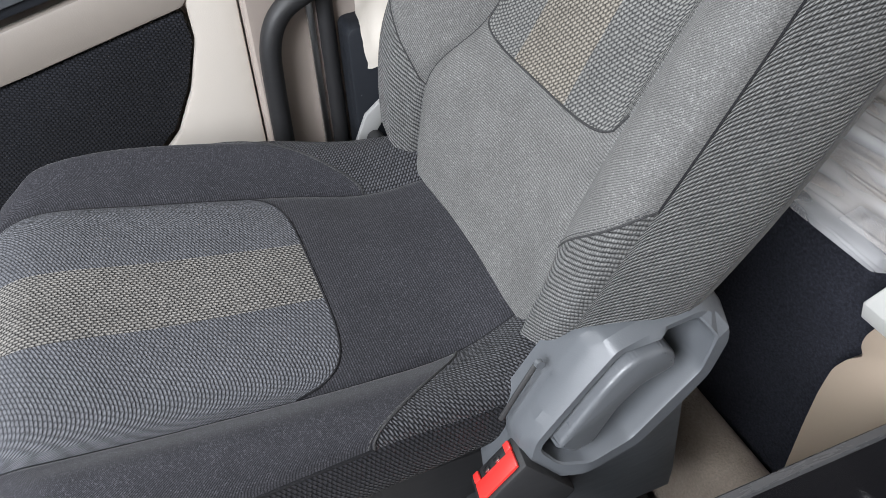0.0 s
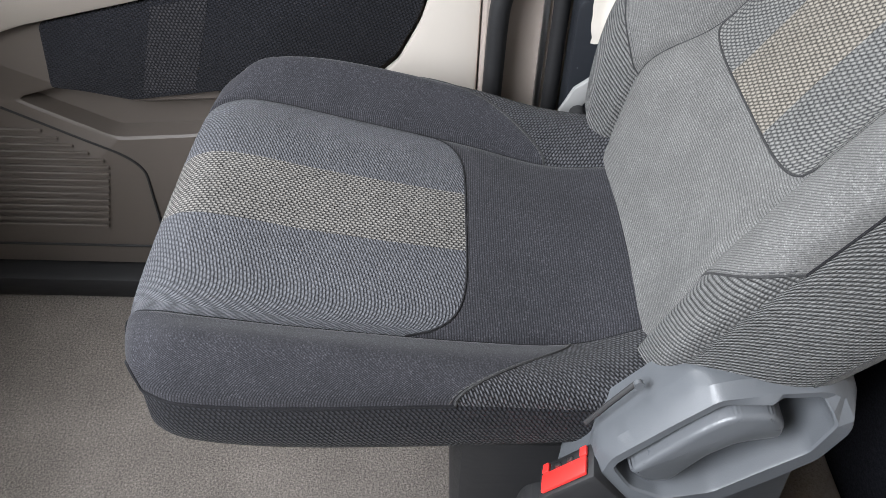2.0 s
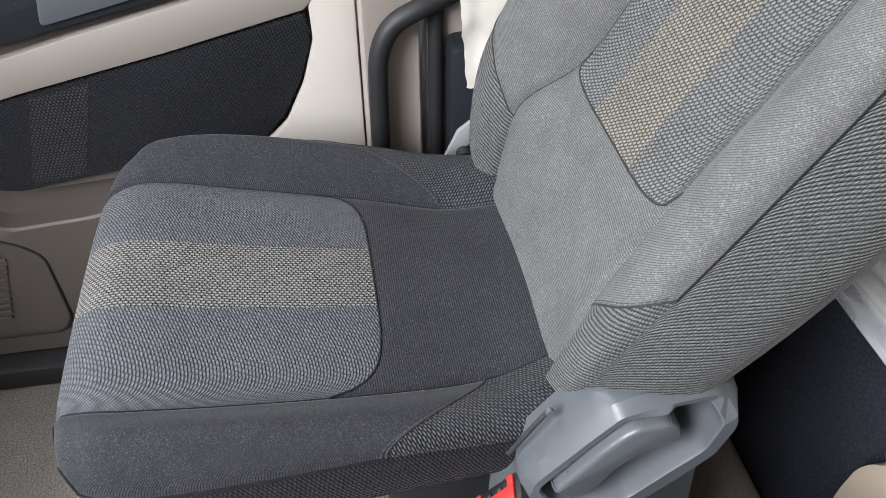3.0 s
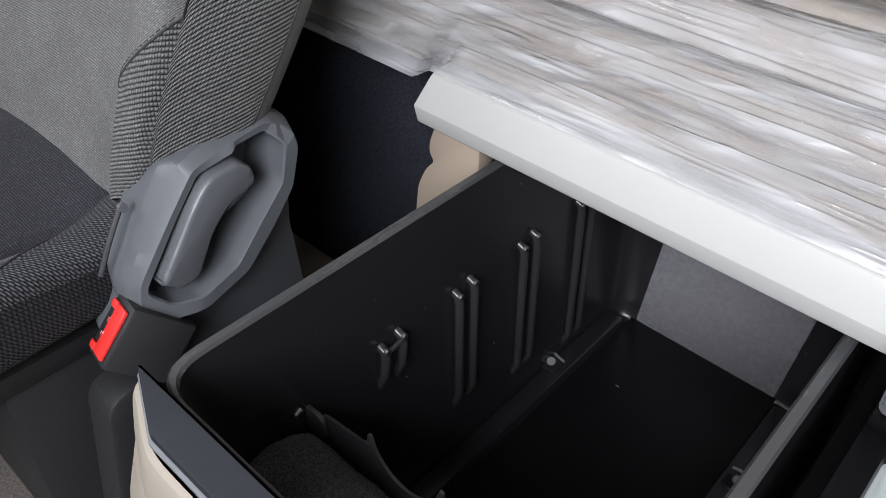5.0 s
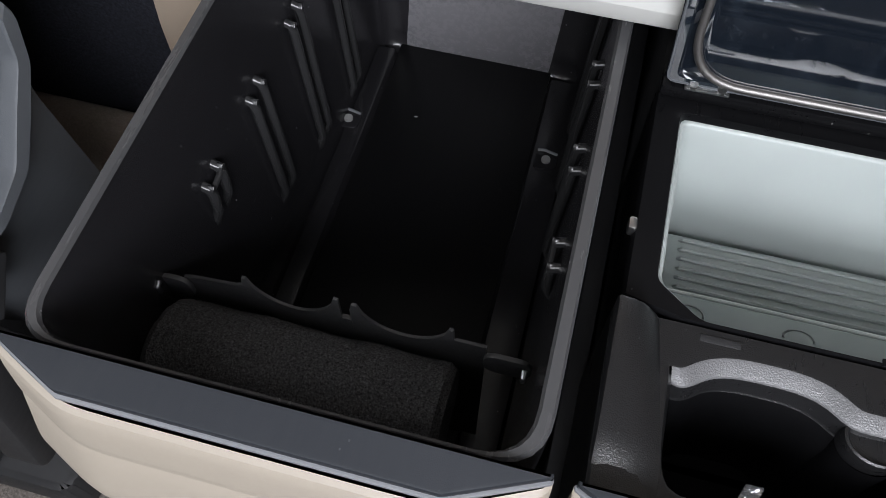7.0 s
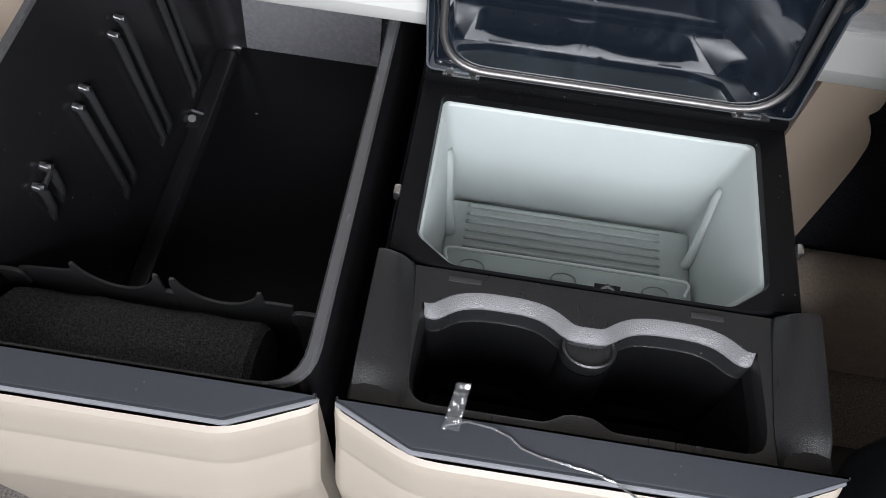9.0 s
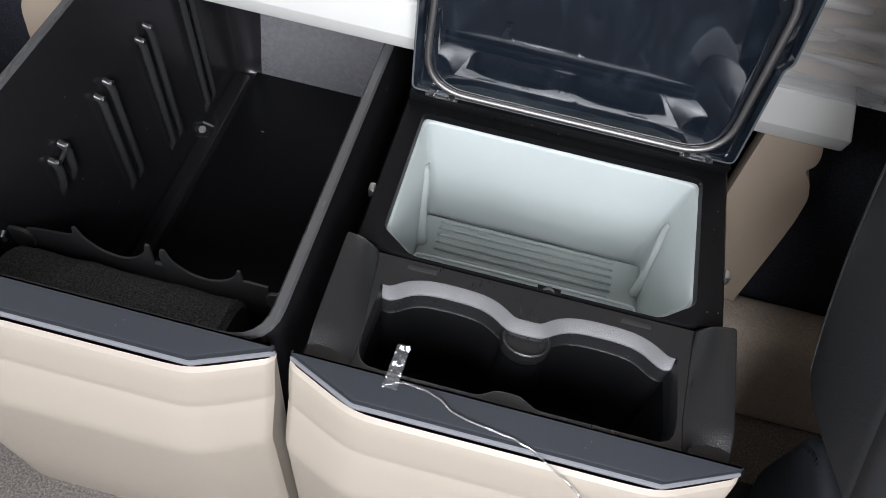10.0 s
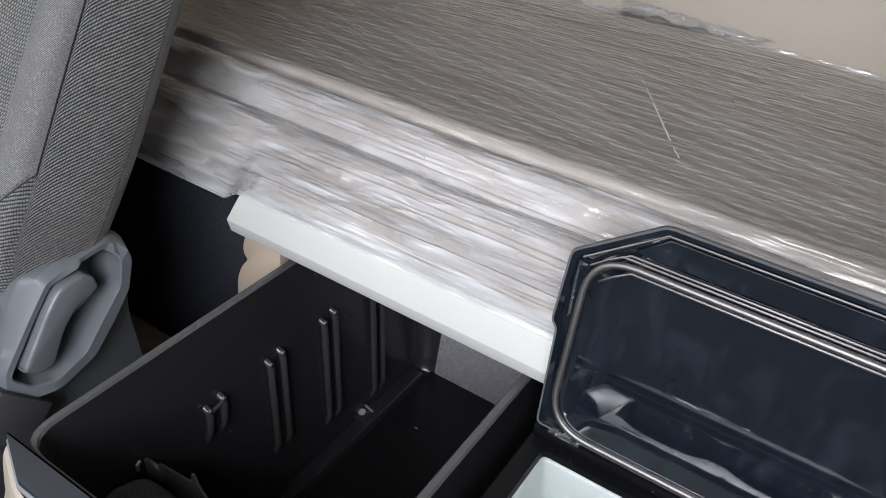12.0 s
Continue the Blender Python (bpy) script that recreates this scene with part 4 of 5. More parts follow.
rear = np.array([max(0.0, min(1.0, (k - NB + 3) / 12, (NE + 2 - k) / 12)) if NB - 3 <= k <= NE + 2 else 0.0 for k in range(len(hole))])
rear = rear * rear * (3 - 2 * rear)
chamfer = inward(hole, 0.0022 + 0.0078 * rear)
ledge = inward(hole, 0.0030 + 0.0105 * rear)
part("cup_tray", ring_bm([onto_rect(hole, 0.006, 0.332, -0.4355, -0.3145, 0.30, cm), on_tray(onto_rect(hole, 0.006, 0.332, -0.4355, -0.3145, 0, cm), -0.002), on_tray(onto_rect(hole, 0.008, 0.330, -0.4350, -0.3155, 0, cm)),
                                 on_tray(inward(hole, np.full(len(hole), -0.0016))), on_tray(hole, -0.0006)]), M["tray"], fridge, "grained black cup holder tray")
# The tray's rear chamfer in paler grey: the light on it is coloured in.
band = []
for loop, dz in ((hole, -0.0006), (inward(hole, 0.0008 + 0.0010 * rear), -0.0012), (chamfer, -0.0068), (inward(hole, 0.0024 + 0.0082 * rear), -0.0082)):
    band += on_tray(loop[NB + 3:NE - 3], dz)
part("cup_lit_band", grid_bm(band, 4, NE - NB - 6), M["lit_band"], fridge, "wavy satin chamfer behind the cup wells, paled for the light on it", True, 30)
collar = bmesh.new()
rows = [on_tray(hole, -0.0008), on_tray(chamfer, -0.0072), on_tray(inward(hole, 0.0026 + 0.0086 * rear), -0.0100), on_tray(inward(hole, 0.0030 + 0.0090 * rear), -0.0215), on_tray(ledge, -0.0235)]
vs = [[collar.verts.new(p) for p in row] for row in rows]
for j in range(4):
    for i in range(len(hole)):
        k = (i + 1) % len(hole)
        if j == 0 and NB + 3 <= i < NE - 4:
            continue
        collar.faces.new((vs[j][i], vs[j][k], vs[j + 1][k], vs[j + 1][i]))
part("well_collar", collar, M["tray"], fridge, "grained collar round the wells")
part("cup_well", ring_bm([on_tray(ledge, -0.0235), [(p[0], p[1], 0.404) for p in inward(hole, 0.0045 + 0.0125 * rear)], [(p[0], p[1], 0.318) for p in inward(hole, 0.0075 + 0.0135 * rear)], [(p[0], p[1], 0.312) for p in inward(hole, 0.0110 + 0.0135 * rear)]], cap_last=True), M["well"], fridge, "deep double cup well, blackened for shade")
part("well_post", ring_bm([[(0.1700 + r * math.cos(2 * math.pi * k / 32), -0.3610 + 0.8 * r * math.sin(2 * math.pi * k / 32), z) for k in range(32)] for r, z in ((0.0215, 0.312), (0.0203, 0.404), (0.0200, 0.4175))]), M["well"], fridge, "post between the two cup wells, blackened for shade")
part("post_cap", ring_bm([[(0.1700 + r * math.cos(2 * math.pi * k / 32), -0.3600 + 0.8 * r * math.sin(2 * math.pi * k / 32), z) for k in range(32)] for r, z in ((0.0202, 0.4170), (0.0206, 0.4280), (0.0200, 0.4308), (0.0184, 0.4316), (0.0172, 0.4308), (0.0162, 0.4280))], cap_last=True), M["tray"], fridge, "round rimmed top of the post")
for x in (0.0735, 0.2550):
    part("rubber_pad", box_bm(x - 0.0125, x + 0.0125, -0.3255, -0.3205, tray_top(-0.323) - 0.002, tray_top(-0.323) + 0.0006, 0.0004), M["black_matt"], fridge, "small dull pad on the tray")
for sx, xo in ((-1, 0.0065), (1, 0.3320)):
    cols = []
    for y, dz, wid in ((-0.3150, -0.004, 0.0270), (-0.3165, -0.001, 0.0280), (-0.320, 0.0005, 0.0290), (-0.36, 0.0, 0.0330), (-0.400, -0.0015, 0.0370), (-0.4100, -0.0030, 0.0375), (-0.4160, -0.0060, 0.0375), (-0.4345, -0.0125, 0.0375)):
        xi = xo - sx * wid
        top = 0.4555 + dz
        low = tray_top(y) + 0.0015
        run = [(xo, 0.425), (xo, top - 0.0022), (xo - sx * 0.0008, top - 0.0006), (xo - sx * 0.0026, top), (xo - sx * 0.010, top - 0.0012)]
        for f in (0.35, 0.6, 0.8, 0.92, 1.0):
            run.append((xo - sx * (0.010 + (wid - 0.010) * f), top - 0.0012 - (top - 0.0012 - low) * f**1.7))
        run.append((xi - sx * 0.0005, 0.422))
        cols += [(x, y, z) for x, z in run]
    wing = grid_bm(cols, 8, 11)
    bmesh.ops.holes_fill(wing, edges=[e for e in wing.edges if e.is_boundary], sides=0)
    bmesh.ops.recalc_face_normals(wing, faces=wing.faces[:])
    part("tray_wing", wing, M["tray"], fridge, "raised sloping tray shoulder", True, 32)


# ---- seats ----
CT = tuple(range(10))
CY = (-0.325, -0.40, -0.49, -0.62, -0.70, -0.738, -0.763, -0.773, -0.768, -0.750)
CZ = (0.438, 0.436, 0.446, 0.468, 0.486, 0.488, 0.472, 0.435, 0.392, 0.378)
CH = ((0,) * 10,
      (0.112, 0.127, 0.140, 0.150, 0.154, 0.150, 0.142, 0.139, 0.137, 0.135),
      (0.158, 0.166, 0.180, 0.190, 0.192, 0.186, 0.178, 0.170, 0.164, 0.158),
      (0.195, 0.204, 0.211, 0.219, 0.219, 0.211, 0.200, 0.191, 0.184, 0.176),
      (0.185, 0.190, 0.196, 0.204, 0.204, 0.197, 0.188, 0.180, 0.173, 0.165),
      (0,) * 10)
CD = ((0,) * 10,
      (0, -0.010, -0.004, -0.001, -0.003, -0.004, -0.002, 0, 0, 0),
      (0.018, 0.022, 0.034, 0.038, 0.022, 0.002, -0.001, 0, 0, 0),
      (-0.002, 0.004, 0.006, -0.012, -0.028, -0.028, -0.012, -0.006, -0.003, -0.001))
CK = tuple(range(1, 6))


def cushion_pt(q, t):
    """q: -5..5 across (0 middle, 1 inner seam, 2 crown, 3 outer seam, 4 lower edge, 5 underside middle); t: 0 rear .. 9 front underside."""
    s, a = (1 if q >= 0 else -1), abs(q)
    y, z = float(catmull(CT, CY, t)), float(catmull(CT, CZ, t))
    y += 0.030 * min(1, max(0, (a - 0.6) / 2.6)) ** 1.6 * min(1, max(0, (t - 4.2) / 2.4)) ** 1.3
    y += 0.026 * min(1, max(0, (a - 2.6) / 1.5)) ** 1.6 * min(1, max(0, (t - 5.2) / 2.2))
    y += 0.026 * min(1, max(0, (a - 3.1) / 1.2)) * min(1, max(0, (t - 5.0) / 2.0))
    hs = [float(catmull(CT, h, t)) for h in CH]
    low = 0.55 if s > 0 else 1.0  # the inner bolster is pressed flatter
    zs = [z + float(catmull(CT, d, t)) * (low if k == 2 else 1.0) for k, d in enumerate(CD)] + [min(0.385 + 0.024 * min(1, max(0, (t - 2.2) / 3.2)), z - 0.002), min(0.365, z - 0.004)]
    if a <= 1:
        h, zz = hs[1] * a, zs[0] + (zs[1] - zs[0]) * a * a + 0.004 * (1 - a * a)
    else:
        h, zz = catmull(CK, hs[1:], a), catmull(CK, zs[1:], a)
    top = 1 if t < 7.5 else 0.3
    for c, w, dep in ((1.0, 0.05, 0.0045), (3.0, 0.05, 0.003)):
        zz -= top * dep * math.exp(-(((a - c) / w) ** 2))
    return (s * h, y, zz)


def t_end(q):
    return 2.0 + 1.0 * (1 - max(0.0, 1 - abs(q) ** 5) ** 0.2)


def t_bol(q):
    s = (abs(q) - 1) / 2
    return 1.02 + (1.08 if q > 0 else 1.75) * (s * s * (3 - 2 * s))


def t_front(q):
    s = (abs(q) - 1) / 2
    return 6.25 + 0.55 * math.sin(math.pi * min(1.0, s * 1.25)) - 0.9 * s**3


BU = (0.0, 0.05, 0.10, 0.18, 0.30, 0.45, 0.60, 0.70, 0.74)
BH = ((0,) * 9,
      (0.138, 0.145, 0.146, 0.123, 0.121, 0.124, 0.120, 0.11, 0.095),
      (0.158, 0.174, 0.186, 0.184, 0.186, 0.184, 0.172, 0.150, 0.125),
      (0.190, 0.208, 0.222, 0.232, 0.236, 0.232, 0.214, 0.18, 0.15),
      (0.196, 0.212, 0.224, 0.234, 0.238, 0.234, 0.216, 0.18, 0.15),
      (0,) * 9)
BN = ((0, 0.006, 0.009, 0.009, 0.008, 0.006, 0, -0.02, -0.05),
      (0, 0.016, 0.030, 0.012, 0.009, 0.008, 0.0, -0.02, -0.05),
      (0.020, 0.042, 0.056, 0.064, 0.066, 0.062, 0.04, -0.01, -0.05),
      (0.012, 0.034, 0.050, 0.058, 0.061, 0.056, 0.03, -0.02, -0.055),
      (-0.040, -0.043, -0.045, -0.046, -0.046, -0.046, -0.05, -0.065, -0.07),
      (-0.055, -0.06, -0.065, -0.07, -0.075, -0.075, -0.075, -0.075, -0.075))
BU0 = (0.0, 0.0, 0.012, 0.032, 0.132, 0.11)
REC = radians(30)
BO = Vector((0, -0.340, 0.437))
BUP, BNR = Vector((0, math.sin(REC), math.cos(REC))), Vector((0, -math.cos(REC), math.sin(REC)))


def back_pt(q, w):
    """q as for the cushion, from the middle of the face round to the rear; w: 0 bottom .. 1 top."""
    s, a = (1 if q >= 0 else -1), abs(q)
    u0 = float(np.interp(a, (0, 1, 2, 3, 4, 5), BU0))
    u = u0 + w * (0.74 - u0)
    hs = [float(catmull(BU, h, u)) for h in BH]
    ns = [float(catmull(BU, h, u)) for h in BN]
    if a <= 1:
        h, nn = hs[1] * a, ns[0] + (ns[1] - ns[0]) * a * a
    else:
        h, nn = catmull(CK, hs[1:], a), catmull(CK, ns[1:], a)
    for c, wd, dep in ((1.0, 0.06, 0.0055), (3.0, 0.05, 0.003)):
        nn -= dep * math.exp(-(((a - c) / wd) ** 2))
    p = BO + BUP * u + BNR * nn
    return (s * h, p.y, p.z)


def w_ins(q):
    return (0.170 + 0.03 * (1 - max(0.0, 1 - min(1, abs(q) / 0.96) ** 3.5) ** (1 / 3.5))) / 0.74


def w_rib(q):
    s = (abs(q) - 1) / 2
    u0 = float(np.interp(abs(q), (0, 1, 2, 3), BU0[:4]))
    return (0.090 + 0.066 * s + 0.022 * s**6 - u0) / (0.74 - u0)


def patch(name, fn, qa, qb, ta, tb, nq, nt, mat, owner, cx, label=""):
    """A piece of an upholstery surface between q = qa..qb and t = ta(q)..tb(q)."""
    pts = []
    for i in range(nq):
        q = qa + (qb - qa) * i / (nq - 1)
        a, b = ta(q) if callable(ta) else ta, tb(q) if callable(tb) else tb
        for j in range(nt):
            x, y, z = fn(q, a + (b - a) * j / (nt - 1))
            pts.append((x + cx, y, z))
    return part(name, grid_bm(pts, nq, nt), mat, owner, label)


def seam(fn, pairs, owner, cx, r=0.0014, mat="seam", up=0.0):
    return part("seam", tube_bm([(p[0] + cx, p[1], p[2] + up) for p in (fn(q, t) for q, t in pairs)], r, 6), M[mat], owner)


def stitching(fn, pairs, owner, cx, step=0.0062, run=0.0040, r=0.0006):
    """A row of single thread stitches lying along a seam, in one mesh."""
    pts = [Vector((p[0] + cx, p[1], p[2])) for p in (fn(q, t) for q, t in pairs)]
    bm, carry = bmesh.new(), 0.0
    for a, b in zip(pts, pts[1:]):
        d = (b - a).length
        if d < 1e-6:
            continue
        t = (b - a) / d
        side = t.orthogonal().normalized()
        up = t.cross(side)
        while carry < d:
            p0 = a + t * carry
            ends = [[bm.verts.new(p + (side * c + up * e) * r) for c, e in ((1, 0), (0, 1), (-1, 0), (0, -1))] for p in (p0, p0 + t * run)]
            for k in range(4):
                bm.faces.new((ends[0][k], ends[0][(k + 1) % 4], ends[1][(k + 1) % 4], ends[1][k]))
            carry += step
        carry -= d
    return part("stitching", bm, M["stitch"], owner, "row of pale seam stitches")


def build_seat(name, cx, label, flank="rib", skirt="side", corner="patch"):
    seat = thing(name, (cx, -0.5, 0.0), label, "seat")
    lin = np.linspace

    def woven(text):
        return text if flank == "rib" else ""

    # cushion
    patch("insert_panel", cushion_pt, -0.985, -0.29, t_end, 8.3, 18, 46, M["weave"], seat, cx, "slate woven cushion panel")
    patch("insert_stripe", cushion_pt, -0.29, 0.29, t_end, 8.3, 14, 46, M["stripe"], seat, cx, "beige dotted woven stripe")
    patch("insert_panel", cushion_pt, 0.29, 0.985, t_end, 8.3, 18, 46, M["weave"], seat, cx, "slate woven cushion panel")
    patch("rear_panel", cushion_pt, -0.985, 0.985, -0.0, t_end, 36, 26, M["plain"], seat, cx, "plain charcoal rear cushion panel")
    for s in (-1, 1):
        patch("gusset", cushion_pt, s * 0.985, s * 1.0, 0.0, 8.3, 4, 70, M["seam"], seat, cx)
        patch("bolster", cushion_pt, s * 1.0, s * 3.0, t_bol, t_front, 30, 60, M["plain"], seat, cx, "plain charcoal side bolster")
        patch("bolster_front", cushion_pt, s * 1.0, s * 3.0, t_front, 8.3, 30, 20, M["side"], seat, cx, "woven front band, darkened for shade")
        seam(cushion_pt, [(q, t_front(q)) for q in lin(s * 1.0, s * 3.0, 40)], seat, cx, 0.0015)
        stitching(cushion_pt, [(q, t_front(q) + 0.06) for q in lin(s * 1.1, s * 2.95, 60)], seat, cx)
        patch("bolster_patch", cushion_pt, s * 1.0, s * 3.0, 0.0, t_bol, 30, 20, M[corner], seat, cx, woven("ribbed weave patch"))
        patch("cushion_side", cushion_pt, s * 3.0, s * 4.6, 0.0, 8.3, 18, 60, M[skirt], seat, cx, woven("woven cushion side, darkened for shade"))
        patch("front_fold", cushion_pt, 0, s * 4.6, 8.3, 9, 30, 6, M["side"], seat, cx)
        seam(cushion_pt, [(s * 3.0, t) for t in lin(t_bol(s * 3.0), t_front(s * 3.0), 60)], seat, cx, 0.0017)
        seam(cushion_pt, [(q, t_bol(q)) for q in lin(s * 1.0, s * 3.0, 24)], seat, cx, 0.0013, "seam_mid")
        stitching(cushion_pt, [(s * 3.035, t) for t in lin(t_bol(s * 3.0), t_front(s * 3.0), 200)], seat, cx)
        stitching(cushion_pt, [(q, t_bol(q) + 0.03) for q in lin(s * 1.06, s * 2.94, 60)], seat, cx, 0.0056)
        stitching(back_pt, [(q, w_rib(q) + 0.006) for q in lin(s * 1.05, s * 2.9, 80)], seat, cx)
    seam(cushion_pt, [(q, t_end(q)) for q in lin(-0.985, 0.985, 60)], seat, cx, 0.0011)
    part("cushion_pan", box_bm(cx - 0.17, cx + 0.17, -0.74, -0.27, 0.325, 0.352, 0.01), M["black_matt"], seat)
    # backrest
    patch("back_lower", back_pt, -0.96, 0.96, 0.0, w_ins, 48, 24, M["plain_back"], seat, cx, "plain grey lower backrest")
    patch("back_insert", back_pt, -0.96, -0.37, w_ins, 0.98, 24, 40, M["row"], seat, cx, "slate ribbed backrest panel")
    patch("back_stripe", back_pt, -0.37, 0.37, w_ins, 0.98, 18, 40, M["row_stripe"], seat, cx, "beige ribbed stripe")
    patch("back_insert", back_pt, 0.37, 0.96, w_ins, 0.98, 24, 40, M["row"], seat, cx, "slate ribbed backrest panel")
    for s in (-1, 1):
        patch("back_gusset", back_pt, s * 0.96, s * 1.0, 0.0, 0.98, 4, 60, M["plain_back"], seat, cx)
        patch("back_bolster", back_pt, s * 1.0, s * 3.0, w_rib, 0.98, 40, 50, M["plain_back"], seat, cx, "plain grey backrest bolster")
        patch("back_patch", back_pt, s * 1.0, s * 3.0, 0.0, w_rib, 40, 18, M[flank], seat, cx, woven("ribbed weave patch"))
        patch("back_side", back_pt, s * 3.0, s * 3.72, 0.0, 0.98, 20, 60, M[flank], seat, cx, woven("ribbed weave backrest side"))
        patch("back_hem", back_pt, s * 3.72, s * 4.0, 0.0, 0.98, 8, 60, M["plain_back" if flank == "rib" else flank], seat, cx, woven("plain grey strip along the rear edge"))
        seam(back_pt, [(s * 3.72, w) for w in lin(0.0, 0.98, 50)], seat, cx, 0.0007, "seam_mid")
        patch("back_shell", back_pt, s * 4.0, s * 5.0, 0.0, 0.98, 16, 30, M["grey_plastic"], seat, cx, "grey plastic rear shell")
        seam(back_pt, [(s * 3.0, w) for w in lin(w_rib(3.0), 0.98, 50)], seat, cx, 0.0010)
        seam(back_pt, [(s * 1.0, w) for w in lin(w_rib(s * 1.0), 0.98, 50)], seat, cx, 0.0007, "seam_mid")
        seam(back_pt, [(q, w_rib(q)) for q in lin(s * 1.0, s * 3.0, 30)], seat, cx, 0.0010, "seam_mid")
    seam(back_pt, [(q, w_ins(q)) for q in lin(-0.96, 0.96, 60)], seat, cx, 0.0012, "seam_mid")
    part("underside", box_bm(cx - 0.15, cx + 0.15, -0.36, -0.25, 0.36, 0.42, 0.01), M["black_matt"], seat)
    # base
    part("suspension", box_bm(cx - 0.16, cx + 0.16, -0.495, -0.26, 0.075, 0.325, 0.02), M["black_matt"], seat, "black seat suspension cover")
    part("base_plate", prism_bm(rounded([(cx - 0.22, -0.475), (cx + 0.235, -0.475), (cx + 0.235, -0.16), (cx - 0.22, -0.16)], 0.02, 4), "z", 0.0, 0.075, 0.008), M["black_matt"], seat, "black seat base plate")
    return seat


def add_bracket(seat, cx, s):
    """Side cover with the recline lever; s: +1 when the cover is on the +x side."""
    def X(d):
        return cx + s * d

    rim_out = rounded([(-0.396, 0.432), (-0.366, 0.475), (-0.338, 0.513), (-0.312, 0.523), (-0.250, 0.531), (-0.224, 0.515), (-0.224, 0.45), (-0.228, 0.40), (-0.213, 0.24), (-0.36, 0.24), (-0.420, 0.384), (-0.396, 0.415)], 0.006, 4)
    face = rounded([(-0.390, 0.424), (-0.386, 0.438), (-0.350, 0.483), (-0.325, 0.5125), (-0.290, 0.521), (-0.254, 0.5255), (-0.240, 0.516), (-0.237, 0.500), (-0.247, 0.467), (-0.270, 0.440), (-0.301, 0.409), (-0.343, 0.396), (-0.374, 0.399), (-0.394, 0.406)], 0.005, 4)
    rec = rounded([(-0.3825, 0.428), (-0.368, 0.411), (-0.346, 0.408), (-0.310, 0.420), (-0.279, 0.453), (-0.257, 0.475), (-0.249, 0.508), (-0.256, 0.5185), (-0.286, 0.516), (-0.321, 0.507), (-0.345, 0.479), (-0.3805, 0.434)], 0.005, 4)
    c = np.mean(np.asarray(rec), axis=0)

    def radial(loop, m):
        """m points of the loop, by angle about c."""
        pts = np.asarray(loop, float)
        out = []
        for k in range(m):
            a = 2 * math.pi * k / m
            d = np.array([math.cos(a), math.sin(a)])
            best = 0
            for i in range(len(pts)):
                p, q = pts[i] - c, pts[(i + 1) % len(pts)] - c
                den = d[0] * (q - p)[1] - d[1] * (q - p)[0]
                if abs(den) < 1e-12:
                    continue
                r = (p[0] * (q - p)[1] - p[1] * (q - p)[0]) / den
                u = (p[0] * d[1] - p[1] * d[0]) / den
                if r > 0 and -1e-6 <= u <= 1 + 1e-6:
                    best = max(best, r)
            out.append(c + d * best)
        return out

    m = 120
    oo, fo, ri = radial(rim_out, m), radial(face, m), radial(rec, m)

    def at(loop, d, k=1.0):
        return [(X(d), *(c + (p - c) * k)) for p in loop]

    def depth(p):
        """The cover's face: flat below, bent back along the upper edges."""
        u = (p[0] + 0.353) * -0.74 + (p[1] - 0.471) * 0.67
        bend = max(min(1, max(0, (u + 0.05) / 0.05)), min(1, max(0, (p[1] - 0.512) / 0.004)))
        return 0.262 - 0.015 * bend

    def on_face(loop, dd, k=1.0):
        return [(X(depth(p) + dd), *(c + (p - c) * k)) for p in loop]

    # the body falls away outside the raised rim
    step = [c + (p - c) * min(1.13, 0.985 * float(np.linalg.norm(q - c) / np.linalg.norm(p - c))) for p, q in zip(fo, oo)]
    loops = [at(oo, 0.19, 0.90), at(oo, 0.219, 0.985), at(oo, 0.223, 0.99), at(step, 0.236), on_face(fo, -0.0015, 1.008), on_face(fo, 0.0, 0.992), on_face(ri, 0.0, 1.015), on_face(ri, -0.002, 0.995), at(ri, 0.230, 0.965), at(ri, 0.2145, 0.94), at(ri, 0.2135, 0.88)]
    bm = ring_bm(loops, cap_last=True)
    bmesh.ops.recalc_face_normals(bm, faces=bm.faces[:])
    cover = part("side_cover", bm, M["grey_plastic"], seat, "grained grey plastic side cover", True, 24)
    lev = [(-0.3765, 0.4325), (-0.3635, 0.4495), (-0.3375, 0.4855), (-0.3245, 0.5005), (-0.3125, 0.5085), (-0.2875, 0.5105), (-0.2755, 0.4995), (-0.2735, 0.4835), (-0.3035, 0.4745), (-0.3215, 0.4570), (-0.3415, 0.4210), (-0.3600, 0.4175)]
    lm = np.mean(np.asarray(lev), axis=0)
    lev = rounded([tuple(lm + (np.asarray(p) - lm) * 0.975) for p in lev], 0.005, 3)
    part("recline_lever", prism_bm(lev, "x", X(0.2140), X(0.2565), 0.0045, 3, 0.965), M["lever"], cover, "smooth grey recline lever")
    grip = rounded([(-0.322, 0.451), (-0.303, 0.472), (-0.276, 0.482), (-0.274, 0.466), (-0.300, 0.455), (-0.320, 0.437)], 0.004, 4)
    part("lever_grip", prism_bm(grip, "x", X(0.2140), X(0.2400), 0.003, 2), M["lever"], cover)
    # buckle: a slanted block whose red top faces forward and up
    e1 = Vector((s * 0.005, 0.70, 0.714)).normalized()
    e2 = Vector((s * 0.96, -0.05, 0.28))
    e2 = (e2 - e1 * e2.dot(e1)).normalized()
    nn = e1.cross(e2) if e1.cross(e2).z > 0 else e2.cross(e1)
    turn = Matrix((e1, e2, nn)).transposed().to_4x4()
    o = Vector((X(0.238), -0.417, 0.409))

    def block(x0, x1, y0, y1, z0, z1, bev):
        bm = box_bm(x0, x1, y0, y1, z0, z1, bev)
        bm.transform(Matrix.Translation(o) @ turn)
        bmesh.ops.recalc_face_normals(bm, faces=bm.faces[:])
        return bm

